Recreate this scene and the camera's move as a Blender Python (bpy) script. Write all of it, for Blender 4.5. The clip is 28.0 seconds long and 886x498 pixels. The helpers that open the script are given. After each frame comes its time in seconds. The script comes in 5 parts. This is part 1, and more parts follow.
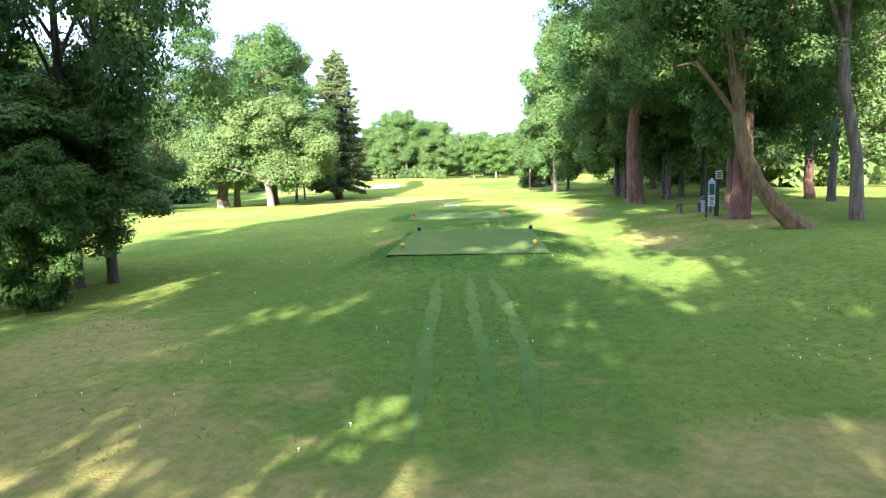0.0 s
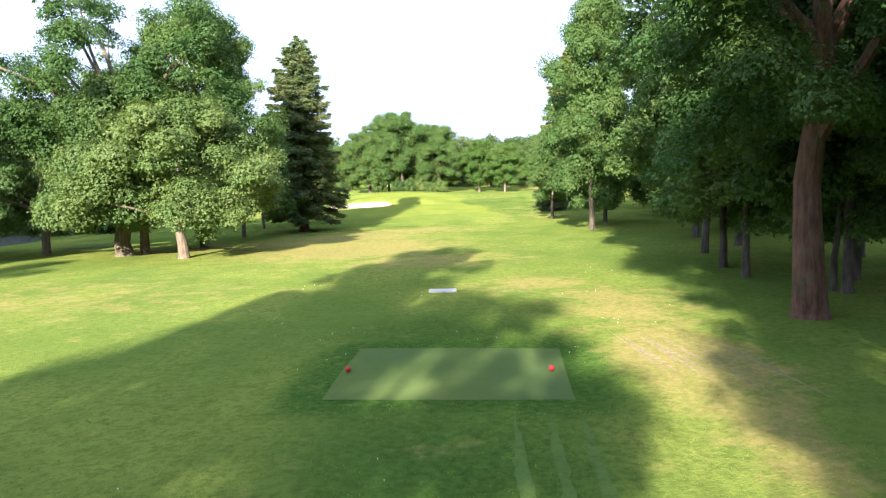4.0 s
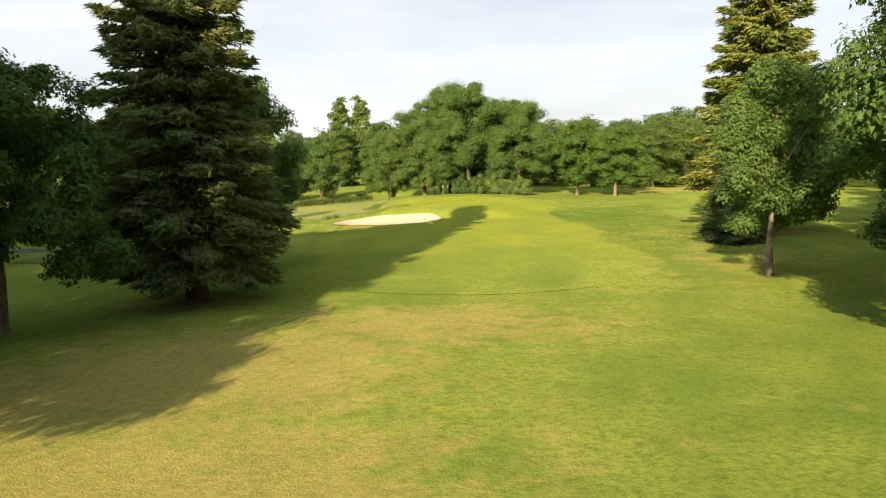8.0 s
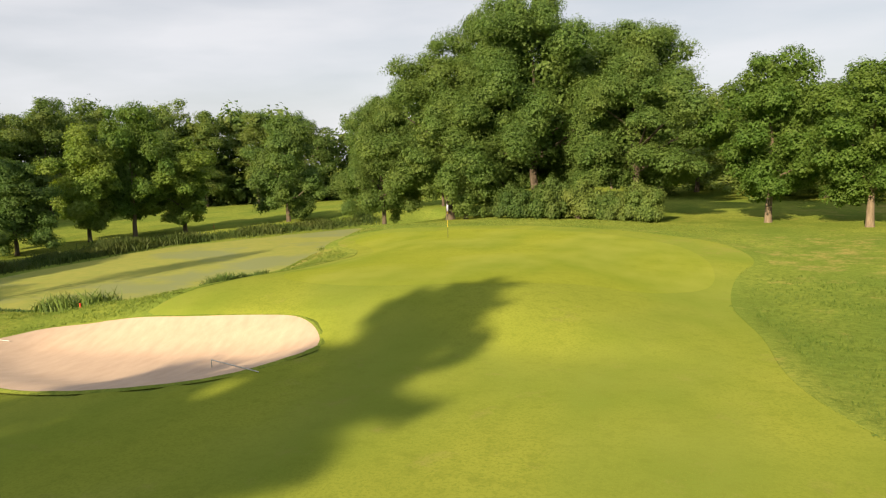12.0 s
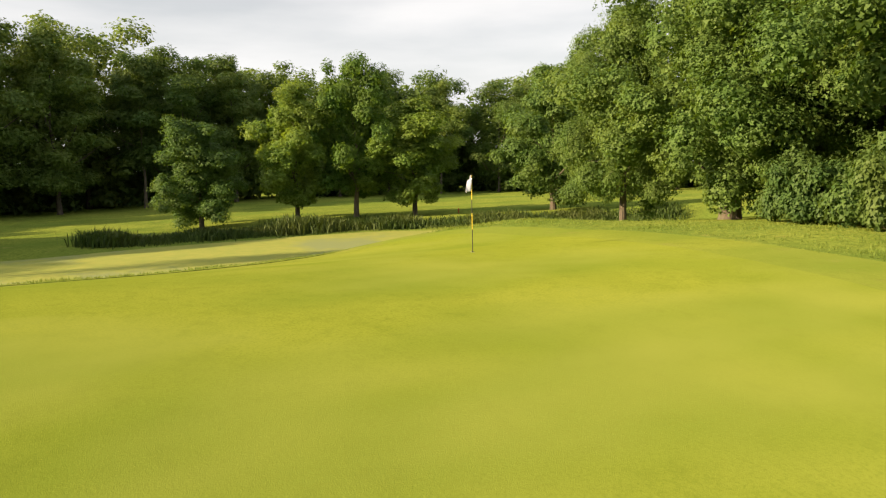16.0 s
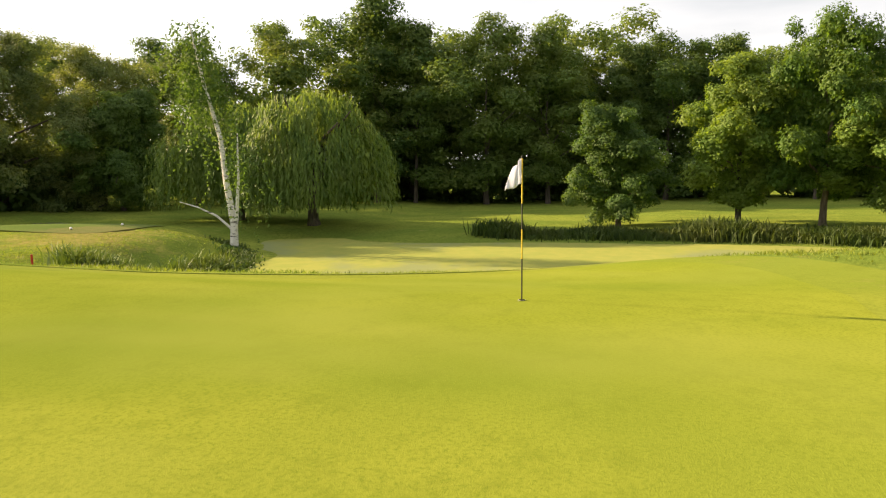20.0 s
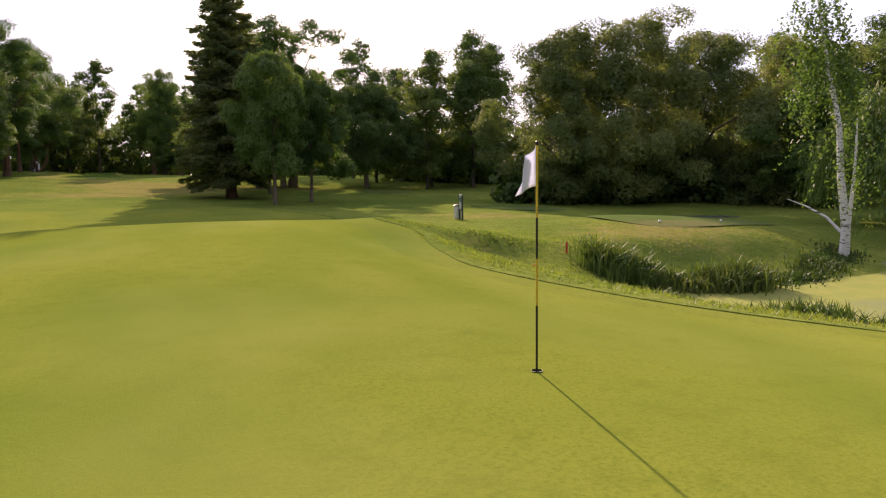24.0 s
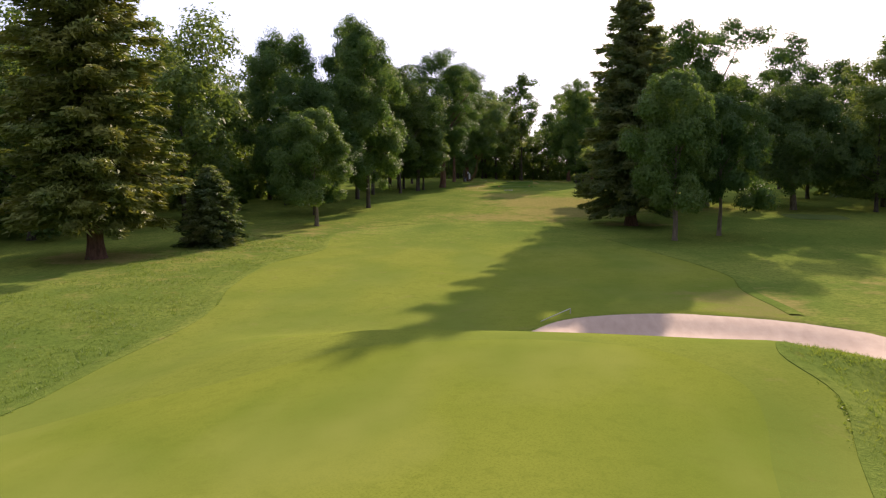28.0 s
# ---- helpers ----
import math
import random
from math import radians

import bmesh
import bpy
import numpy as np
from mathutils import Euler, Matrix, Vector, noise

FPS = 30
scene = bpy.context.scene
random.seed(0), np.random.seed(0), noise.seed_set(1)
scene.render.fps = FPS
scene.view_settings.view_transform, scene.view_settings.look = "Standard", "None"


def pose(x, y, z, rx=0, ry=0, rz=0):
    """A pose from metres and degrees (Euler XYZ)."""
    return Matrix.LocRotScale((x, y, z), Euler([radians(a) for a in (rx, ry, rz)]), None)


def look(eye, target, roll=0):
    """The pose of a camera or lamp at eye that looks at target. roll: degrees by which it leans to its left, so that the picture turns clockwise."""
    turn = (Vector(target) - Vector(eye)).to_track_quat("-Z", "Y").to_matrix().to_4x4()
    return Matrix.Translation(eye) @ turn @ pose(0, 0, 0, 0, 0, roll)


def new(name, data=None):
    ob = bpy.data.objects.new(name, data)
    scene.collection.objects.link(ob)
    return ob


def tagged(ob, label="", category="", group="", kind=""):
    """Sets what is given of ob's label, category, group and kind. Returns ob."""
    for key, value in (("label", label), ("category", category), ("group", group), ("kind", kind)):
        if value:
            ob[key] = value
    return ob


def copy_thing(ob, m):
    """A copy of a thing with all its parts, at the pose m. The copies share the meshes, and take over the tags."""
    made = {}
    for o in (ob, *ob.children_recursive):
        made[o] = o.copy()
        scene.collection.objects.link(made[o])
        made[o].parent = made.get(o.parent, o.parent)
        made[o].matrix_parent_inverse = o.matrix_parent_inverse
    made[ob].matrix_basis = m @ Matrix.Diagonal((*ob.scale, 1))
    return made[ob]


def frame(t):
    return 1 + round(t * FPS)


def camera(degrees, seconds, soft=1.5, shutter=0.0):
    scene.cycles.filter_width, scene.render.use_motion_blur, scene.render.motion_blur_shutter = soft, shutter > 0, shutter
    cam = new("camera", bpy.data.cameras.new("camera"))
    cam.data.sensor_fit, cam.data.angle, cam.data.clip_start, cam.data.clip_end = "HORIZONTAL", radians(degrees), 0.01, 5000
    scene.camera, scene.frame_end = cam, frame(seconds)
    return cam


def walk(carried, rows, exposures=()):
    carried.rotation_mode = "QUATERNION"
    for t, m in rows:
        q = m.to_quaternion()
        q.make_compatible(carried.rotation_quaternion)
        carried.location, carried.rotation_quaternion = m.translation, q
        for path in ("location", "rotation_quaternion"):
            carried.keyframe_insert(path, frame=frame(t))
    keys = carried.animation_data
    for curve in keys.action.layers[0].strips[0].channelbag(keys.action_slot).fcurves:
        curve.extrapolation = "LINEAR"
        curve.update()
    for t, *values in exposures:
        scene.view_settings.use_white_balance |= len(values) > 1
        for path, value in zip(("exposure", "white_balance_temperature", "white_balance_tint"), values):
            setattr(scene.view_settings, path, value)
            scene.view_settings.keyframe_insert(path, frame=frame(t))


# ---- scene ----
cam = camera(63.88, 28.0, soft=1.2, shutter=0.0)
# seconds, x, y, z, yaw, pitch, roll
ROWS = [
    (0, 0.06, 0.92, 5.42, -0.13, -7.43, 1.22),
    (0.5, 0.28, 3.25, 5.77, -0.12, -7.42, 1.22),
    (1, 0.47, 5.95, 6.11, -0.09, -7.40, 1.19),
    (1.5, 0.67, 8.90, 6.38, -0.01, -7.39, 1.23),
    (2, 0.75, 12.10, 6.62, 0.06, -7.35, 1.19),
    (2.5, 0.82, 15.49, 6.91, 0.14, -7.36, 1.21),
    (3, 0.91, 19.11, 7.19, 0.21, -7.35, 1.16),
    (3.5, 1.00, 22.95, 7.47, 0.27, -7.37, 1.13),
    (4, 1.13, 26.88, 7.63, 0.27, -7.41, 1.08),
    (4.5, 1.26, 31.06, 7.64, 0.24, -7.43, 1.02),
    (6.5, 1.12, 53.64, 6.80, 2.78, -7.41, 0.85),
    (7, 1.50, 60.62, 6.83, 4.67, -7.53, 0.96),
    (7.5, 1.65, 67.69, 6.73, 5.94, -7.62, 1.08),
    (8, 1.64, 75.62, 6.65, 7.19, -7.75, 1.12),
    (8.5, 1.45, 84.24, 6.54, 8.44, -7.88, 1.19),
    (9, 1.24, 93.83, 6.16, 9.14, -7.87, 1.29),
    (9.5, 0.82, 103.93, 5.93, 9.61, -7.85, 1.50),
    (10, 0.25, 113.36, 5.87, 10.32, -7.77, 1.65),
    (10.5, -0.37, 121.85, 5.69, 11.30, -7.51, 1.71),
    (11, -0.59, 128.21, 5.28, 12.77, -7.21, 1.83),
    (11.5, -0.23, 132.92, 4.81, 14.41, -7.02, 1.89),
    (13.5, 4.59, 152.72, 3.74, 28.51, -7.39, 1.52),
    (14, 4.53, 157.51, 3.33, 33.70, -7.12, 1.47),
    (14.5, 4.43, 161.22, 2.89, 39.42, -6.93, 1.39),
    (15, 4.30, 163.95, 2.49, 45.01, -6.85, 1.23),
    (15.5, 4.10, 166.33, 2.31, 50.15, -6.82, 1.22),
    (16, 3.77, 168.45, 2.14, 55.04, -6.75, 1.24),
    (16.5, 3.35, 170.23, 1.98, 59.66, -6.65, 1.16),
    (17, 2.82, 172.07, 1.92, 64.44, -6.58, 1.13),
    (17.5, 2.27, 173.86, 1.83, 69.65, -6.51, 0.98),
    (18, 1.65, 175.54, 1.79, 75.46, -6.47, 0.86),
    (18.5, 1.04, 177.09, 1.77, 81.52, -6.45, 0.73),
    (19, 0.25, 178.50, 1.73, 87.67, -6.39, 0.59),
    (19.5, -0.42, 179.78, 1.72, 93.72, -6.40, 0.54),
    (20, -1.19, 180.88, 1.70, 100.02, -6.41, 0.53),
    (20.5, -2.04, 182.00, 1.69, 107.17, -6.41, 0.51),
    (21, -2.93, 182.91, 1.66, 114.11, -6.39, 0.49),
    (21.5, -3.80, 183.73, 1.67, 121.12, -6.41, 0.53),
    (23.5, -7.64, 185.73, 1.60, 150.30, -6.28, 0.79),
    (24, -8.46, 185.93, 1.62, 158.00, -6.21, 0.77),
    (24.5, -9.13, 186.01, 1.63, 165.68, -6.12, 0.72),
    (25, -9.67, 186.05, 1.63, 173.21, -6.02, 0.66),
    (25.5, -10.11, 186.04, 1.66, 180.68, -6.03, 0.67),
    (26, -10.52, 185.83, 1.68, 187.12, -6.05, 0.67),
    (26.5, -10.78, 185.40, 1.76, 190.38, -6.09, 0.73),
    (26.75, -10.86, 184.85, 2.03, 190.43, -6.12, 0.74),
    (27, -10.92, 184.08, 2.72, 190.50, -6.25, 0.75),
    (27.25, -10.88, 183.30, 3.40, 190.50, -6.28, 0.88),
    (27.5, -10.84, 182.40, 4.00, 190.55, -6.27, 0.98),
    (28, -10.67, 180.50, 4.72, 190.67, -6.22, 1.13),
]
EXPOSURES = [(0.0, 2.95, 4900, 23), (3.0, 2.25, 5100, 21), (4.5, 1.97, 5200, 17), (7.0, 1.5, 5550, 9), (8.0, 1.3, 6700, 11), (11.0, 0.91, 6550, 13), (13.5, 1.28, 7200, 12), (17.0, 1.32, 7150, 12), (20.0, 1.56, 7300, 14), (23.5, 1.09, 6250, 35), (28.0, 1.02, 5850, 29)]
walk(cam, [(t, pose(x, y, z, 90 + pitch, roll, yaw)) for t, x, y, z, yaw, pitch, roll in ROWS], EXPOSURES)

# ---------------------------------------------------------------- light
SUN_AZ, SUN_EL = 191.5, 21.5          # degrees clockwise from +y, degrees above the horizon
sun_way = Vector((math.sin(radians(SUN_AZ)) * math.cos(radians(SUN_EL)), math.cos(radians(SUN_AZ)) * math.cos(radians(SUN_EL)), math.sin(radians(SUN_EL))))
sun_data = bpy.data.lights.new("sun", "SUN")
sun_data.energy, sun_data.angle, sun_data.color = 5.0, radians(0.6), (1.0, 0.80, 0.52)
sun = new("sun", sun_data)
sun.matrix_world = look(sun_way * 300, (0, 0, 0))

world = bpy.data.worlds.new("sky")
scene.world = world
world.use_nodes = True
wn, wl = world.node_tree.nodes, world.node_tree.links
wn.clear()
w_out, w_bg, w_sky = wn.new("ShaderNodeOutputWorld"), wn.new("ShaderNodeBackground"), wn.new("ShaderNodeTexSky")
w_sky.sky_type, w_sky.sun_disc, w_sky.sun_elevation, w_sky.sun_rotation = "NISHITA", False, radians(SUN_EL), radians(SUN_AZ)
w_sky.dust_density, w_sky.ozone_density = 2.0, 1.0
w_co, w_map, w_noise, w_ramp, w_mix = wn.new("ShaderNodeTexCoord"), wn.new("ShaderNodeMapping"), wn.new("ShaderNodeTexNoise"), wn.new("ShaderNodeValToRGB"), wn.new("ShaderNodeMix")
w_map.inputs["Scale"].default_value = (1.2, 1.2, 6.0)
w_noise.inputs["Scale"].default_value, w_noise.inputs["Detail"].default_value = 2.2, 5
w_ramp.color_ramp.elements[0].position, w_ramp.color_ramp.elements[0].color = 0.30, (0.54, 0.54, 0.54, 1)
w_ramp.color_ramp.elements[1].position, w_ramp.color_ramp.elements[1].color = 0.68, (0.92, 0.92, 0.92, 1)
w_mix.data_type = "RGBA"
w_mix.inputs["B"].default_value = (8.4, 8.8, 9.4, 1)      # thin high cloud
wl.new(w_co.outputs["Generated"], w_map.inputs["Vector"])
wl.new(w_map.outputs["Vector"], w_noise.inputs["Vector"])
wl.new(w_noise.outputs["Fac"], w_ramp.inputs["Fac"])
wl.new(w_ramp.outputs["Color"], w_mix.inputs["Factor"])
wl.new(w_sky.outputs["Color"], w_mix.inputs["A"])
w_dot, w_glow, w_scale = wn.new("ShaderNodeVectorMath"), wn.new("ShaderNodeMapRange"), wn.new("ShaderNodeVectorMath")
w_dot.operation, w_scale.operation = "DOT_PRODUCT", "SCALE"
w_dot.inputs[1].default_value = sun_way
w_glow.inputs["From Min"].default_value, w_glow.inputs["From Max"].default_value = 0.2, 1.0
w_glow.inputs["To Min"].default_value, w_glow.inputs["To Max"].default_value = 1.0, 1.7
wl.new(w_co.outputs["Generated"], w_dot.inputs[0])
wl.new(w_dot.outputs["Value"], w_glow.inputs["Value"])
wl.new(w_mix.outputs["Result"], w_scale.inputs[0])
w_sep, w_haze, w_both = wn.new("ShaderNodeSeparateXYZ"), wn.new("ShaderNodeMapRange"), wn.new("ShaderNodeMath")
w_haze.inputs["From Min"].default_value, w_haze.inputs["From Max"].default_value = 0.0, 0.55
w_haze.inputs["To Min"].default_value, w_haze.inputs["To Max"].default_value = 1.0, 0.74
w_both.operation = "MULTIPLY"
wl.new(w_co.outputs["Generated"], w_sep.inputs["Vector"])
wl.new(w_sep.outputs["Z"], w_haze.inputs["Value"])
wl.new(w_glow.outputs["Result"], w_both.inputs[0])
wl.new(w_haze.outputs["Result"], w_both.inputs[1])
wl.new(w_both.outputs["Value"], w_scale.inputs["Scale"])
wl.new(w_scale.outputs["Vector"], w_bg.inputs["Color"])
w_bg.inputs["Strength"].default_value = 0.053
wl.new(w_bg.outputs["Background"], w_out.inputs["Surface"])


# ---------------------------------------------------------------- materials
class Nodes:
    """Short hand for a node material."""

    def __init__(self, name):
        self.mat = bpy.data.materials.new(name)
        self.mat.use_nodes = True
        self.t = self.mat.node_tree
        self.t.nodes.clear()

    def add(self, kind, **sockets):
        n = self.t.nodes.new(kind)
        for key, value in sockets.items():
            self.put(n, key.replace("_", " "), value)
        return n

    def put(self, n, key, value):
        socket = n.inputs[key]
        if isinstance(value, bpy.types.NodeSocket):
            self.t.links.new(value, socket)
        else:
            socket.default_value = value

    def noise(self, scale, detail=4, rough=0.55, where=None, stretch=None):
        co = where or self.add("ShaderNodeTexCoord").outputs["Object"]
        if stretch:
            m = self.add("ShaderNodeMapping", Vector=co, Scale=stretch)
            co = m.outputs["Vector"]
        return self.add("ShaderNodeTexNoise", Vector=co, Scale=scale, Detail=detail, Roughness=rough).outputs["Fac"]

    def ramp(self, fac, stops):
        r = self.add("ShaderNodeValToRGB", Fac=fac)
        e = r.color_ramp.elements
        while len(e) < len(stops):
            e.new(0.5)
        for k, (p, c) in enumerate(stops):
            e[k].position, e[k].color = p, (*c, 1) if len(c) == 3 else c
        return r.outputs["Color"]

    def grey(self, fac, a, b):
        return self.ramp(fac, [(a, (0, 0, 0)), (b, (1, 1, 1))])

    def mix(self, fac, a, b, blend="MIX"):
        m = self.add("ShaderNodeMix")
        m.data_type, m.blend_type = "RGBA", blend
        self.put(m, "Factor", fac)
        for key, v in (("A", a), ("B", b)):
            s = [i for i in m.inputs if i.name == key and i.type == "RGBA"][0]
            if isinstance(v, bpy.types.NodeSocket):
                self.t.links.new(v, s)
            else:
                s.default_value = (*v, 1)
        return [o for o in m.outputs if o.type == "RGBA"][0]

    def bump(self, height, strength, distance):
        return self.add("ShaderNodeBump", Height=height, Strength=strength, Distance=distance).outputs["Normal"]

    def done(self, shader):
        out = self.add("ShaderNodeOutputMaterial")
        self.t.links.new(shader, out.inputs["Surface"])
        return self.mat

    def principled(self, color, rough=0.8, normal=None, **more):
        p = self.add("ShaderNodeBsdfPrincipled")
        self.put(p, "Base Color", color if isinstance(color, bpy.types.NodeSocket) else (*color, 1))
        self.put(p, "Roughness", rough)
        if normal:
            self.put(p, "Normal", normal)
        for key, v in more.items():
            self.put(p, key.replace("_", " "), v)
        return self.done(p.outputs["BSDF"])


def turf(n, dark, mid, light, dry=None, fine=9.0, lush_shade=None, worn=0.0, coarse=0.7):
    """The colour of a piece of turf, and the grain that its bump follows."""
    big, patch, blade = n.noise(0.07, 3), n.noise(0.55, 5, 0.68), n.noise(fine, 6, 0.72)
    tuft, speck = n.noise(2.6, 5, 0.7), n.noise(fine * 3.5, 3, 0.6)
    soft = n.noise(0.22, 2, 0.5, stretch=(1, 0.55, 1))
    c = n.mix(n.grey(big, 0.36, 0.64), mid, light)
    c = n.mix(n.mix(0.9, (0, 0, 0), n.grey(soft, 0.42, 0.64)), c, (mid[0] * 0.70, mid[1] * 0.82, mid[2] * 0.85))
    c = n.mix(n.mix(0.2 + 0.5 * coarse, (0, 0, 0), n.grey(patch, 0.44, 0.76)), c, dark)
    c = n.mix(n.mix(coarse, (0, 0, 0), n.grey(tuft, 0.50, 0.70)), c, tuple(v * 0.82 for v in dark))
    c = n.mix(n.grey(blade, 0.46, 0.68), c, dark)
    c = n.mix(n.grey(speck, 0.60, 0.75), c, light)
    if worn:
        thin = n.mix(worn, (0, 0, 0), n.grey(n.noise(0.20, 3, 0.6, stretch=(1, 0.6, 1)), 0.46, 0.70))
        c = n.mix(thin, c, (light[0] * 1.04, light[1] * 1.03, light[2] * 1.5))
    if lush_shade:
        la = n.add("ShaderNodeAttribute")
        la.attribute_name = "lush_shade"
        deep = n.mix(n.grey(blade, 0.35, 0.68), lush_shade, tuple(v * 0.5 for v in lush_shade))
        c = n.mix(n.mix(n.grey(patch, 0.62, 0.40), la.outputs["Color"], (0.62, 0.62, 0.62), "MULTIPLY"), c, deep)
    if dry:
        at = n.add("ShaderNodeAttribute")
        at.attribute_name = "dry"
        wob = n.add("ShaderNodeMath", **{})
        wob.operation = "MULTIPLY_ADD"
        n.t.links.new(n.grey(n.noise(0.7, 6, 0.7), 0.25, 0.75), wob.inputs[0])
        wob.inputs[1].default_value = 0.9
        n.t.links.new(at.outputs["Fac"], wob.inputs[2])
        wide = n.grey(wob.outputs[0], 0.62, 1.30)
        straw = n.mix(n.grey(n.noise(3.2, 5, 0.75), 0.30, 0.62), wide, (0, 0, 0), "MULTIPLY")
        amount = n.mix(0.55, wide, straw)
        c = n.mix(amount, c, n.mix(n.grey(blade, 0.3, 0.7), dry, (dry[0] * 0.6, dry[1] * 0.72, dry[2] * 0.5)))
    return c, n.mix(0.5, blade, speck)


def grass(name, height, own, into=None):
    """Turf of one kind, or running into another along the land by the mark "fade"."""
    n = Nodes(name)
    c, grain = turf(n, **own)
    if into:
        c2, grain2 = turf(n, **into)
        fa = n.add("ShaderNodeAttribute")
        fa.attribute_name = "fade"
        c, grain = n.mix(fa.outputs["Fac"], c, c2), n.mix(fa.outputs["Fac"], grain, grain2)
    d = n.add("ShaderNodeBsdfDiffuse", Color=c, Roughness=0.15, Normal=n.bump(grain, 0.6, height))
    return n.done(d.outputs["BSDF"])


ROUGH = dict(dark=(0.104, 0.150, 0.027), mid=(0.184, 0.232, 0.040), light=(0.236, 0.276, 0.052), dry=(0.380, 0.290, 0.112), fine=5.0, lush_shade=(0.082, 0.156, 0.026))
M_ROUGH = grass("rough_grass", 0.12, ROUGH)
M_FAIR = grass("fairway_grass", 0.016, dict(dark=(0.146, 0.186, 0.027), mid=(0.198, 0.236, 0.034), light=(0.228, 0.256, 0.041), dry=(0.270, 0.230, 0.085), fine=14.0, worn=0.3, coarse=0.5), ROUGH)
M_GREEN = grass("putting_grass", 0.012, dict(dark=(0.150, 0.192, 0.023), mid=(0.206, 0.244, 0.030), light=(0.246, 0.272, 0.038), fine=24.0, worn=0.6, coarse=0.42))
M_TEE = grass("tee_grass", 0.008, dict(dark=(0.090, 0.128, 0.036), mid=(0.118, 0.166, 0.042), light=(0.146, 0.188, 0.052), dry=(0.24, 0.21, 0.10), fine=30.0, worn=0.4, coarse=0.35))


def leaves(name, dark, light, warm, trans=0.32):
    n = Nodes(name)
    geo, info = n.add("ShaderNodeNewGeometry"), n.add("ShaderNodeObjectInfo")
    c = n.mix(geo.outputs["Random Per Island"], dark, light)
    c = n.mix(n.grey(n.noise(0.35, 3), 0.4, 0.75), c, warm)
    hsv = n.add("ShaderNodeHueSaturation", Color=c)
    v = n.add("ShaderNodeMapRange", Value=info.outputs["Random"])
    v.inputs["To Min"].default_value, v.inputs["To Max"].default_value = 0.78, 1.25
    hmap = n.add("ShaderNodeMapRange", Value=info.outputs["Random"])
    hmap.inputs["To Min"].default_value, hmap.inputs["To Max"].default_value = 0.515, 0.487
    n.put(hsv, "Value", v.outputs["Result"])
    n.put(hsv, "Hue", hmap.outputs["Result"])
    col = hsv.outputs["Color"]
    d = n.add("ShaderNodeBsdfPrincipled", Base_Color=col, Roughness=0.62, Specular_IOR_Level=0.28)
    tr = n.add("ShaderNodeBsdfTranslucent", Color=n.mix(1.0, col, (1.25, 1.15, 0.5), "MULTIPLY"))
    m = n.add("ShaderNodeMixShader", Fac=trans)
    n.t.links.new(d.outputs["BSDF"], m.inputs[1])
    n.t.links.new(tr.outputs["BSDF"], m.inputs[2])
    return n.done(m.outputs["Shader"])


M_OAK = leaves("oak_leaves", (0.053, 0.112, 0.025), (0.118, 0.210, 0.051), (0.131, 0.198, 0.048), 0.46)
M_GREYOAK = leaves("ivied_oak_leaves", (0.058, 0.114, 0.029), (0.128, 0.208, 0.058), (0.140, 0.198, 0.054), 0.46)
M_MAPLE = leaves("maple_leaves", (0.064, 0.135, 0.022), (0.136, 0.240, 0.045), (0.152, 0.225, 0.045), 0.50)
M_WOOD = leaves("woodland_leaves", (0.059, 0.118, 0.027), (0.138, 0.220, 0.055), (0.152, 0.202, 0.050), 0.46)
M_FIR = leaves("conifer_needles", (0.068, 0.120, 0.044), (0.172, 0.228, 0.084), (0.215, 0.222, 0.078), 0.48)
M_GOLD = leaves("golden_needles", (0.056, 0.096, 0.020), (0.135, 0.180, 0.036), (0.180, 0.188, 0.038), 0.26)
M_WILLOW = leaves("willow_leaves", (0.059, 0.124, 0.027), (0.131, 0.222, 0.053), (0.147, 0.215, 0.055), 0.44)
M_GOLDWIL = leaves("golden_willow_leaves", (0.088, 0.140, 0.046), (0.185, 0.250, 0.082), (0.218, 0.255, 0.088), 0.48)
M_RUSH = leaves("dark_rush_blades", (0.026, 0.058, 0.012), (0.070, 0.115, 0.024), (0.085, 0.110, 0.028), 0.31)
M_TUFT = leaves("long_grass_blades", (0.082, 0.148, 0.025), (0.166, 0.242, 0.042), (0.188, 0.238, 0.048), 0.45)
M_REED = leaves("reed_blades", (0.045, 0.095, 0.018), (0.105, 0.175, 0.034), (0.120, 0.150, 0.040), 0.23)


def bark(name, a, b, scale=6.0):
    n = Nodes(name)
    f = n.noise(scale, 6, 0.65, stretch=(1, 1, 0.22))
    c = n.mix(n.grey(f, 0.35, 0.7), a, b)
    c = n.mix(n.grey(n.noise(1.3, 3), 0.55, 0.75), c, (0.10, 0.11, 0.05))
    return n.principled(c, 0.9, n.bump(f, 0.8, 0.05))


M_BARK = bark("grey_brown_bark", (0.045, 0.036, 0.027), (0.140, 0.112, 0.082))
M_PALEBARK = bark("pale_bark", (0.100, 0.078, 0.052), (0.250, 0.200, 0.140))
M_REDBARK = bark("reddish_bark", (0.070, 0.034, 0.020), (0.200, 0.105, 0.062))
M_MOSSBARK = bark("mossy_bark", (0.070, 0.050, 0.018), (0.230, 0.145, 0.050))


def birch_bark():
    n = Nodes("birch_bark")
    f = n.noise(5.0, 4, 0.6, stretch=(0.5, 0.5, 3.0))
    return n.principled(n.mix(n.grey(f, 0.56, 0.63), (0.74, 0.72, 0.68), (0.06, 0.05, 0.045)), 0.7, n.bump(f, 0.3, 0.02))


M_BIRCH = birch_bark()


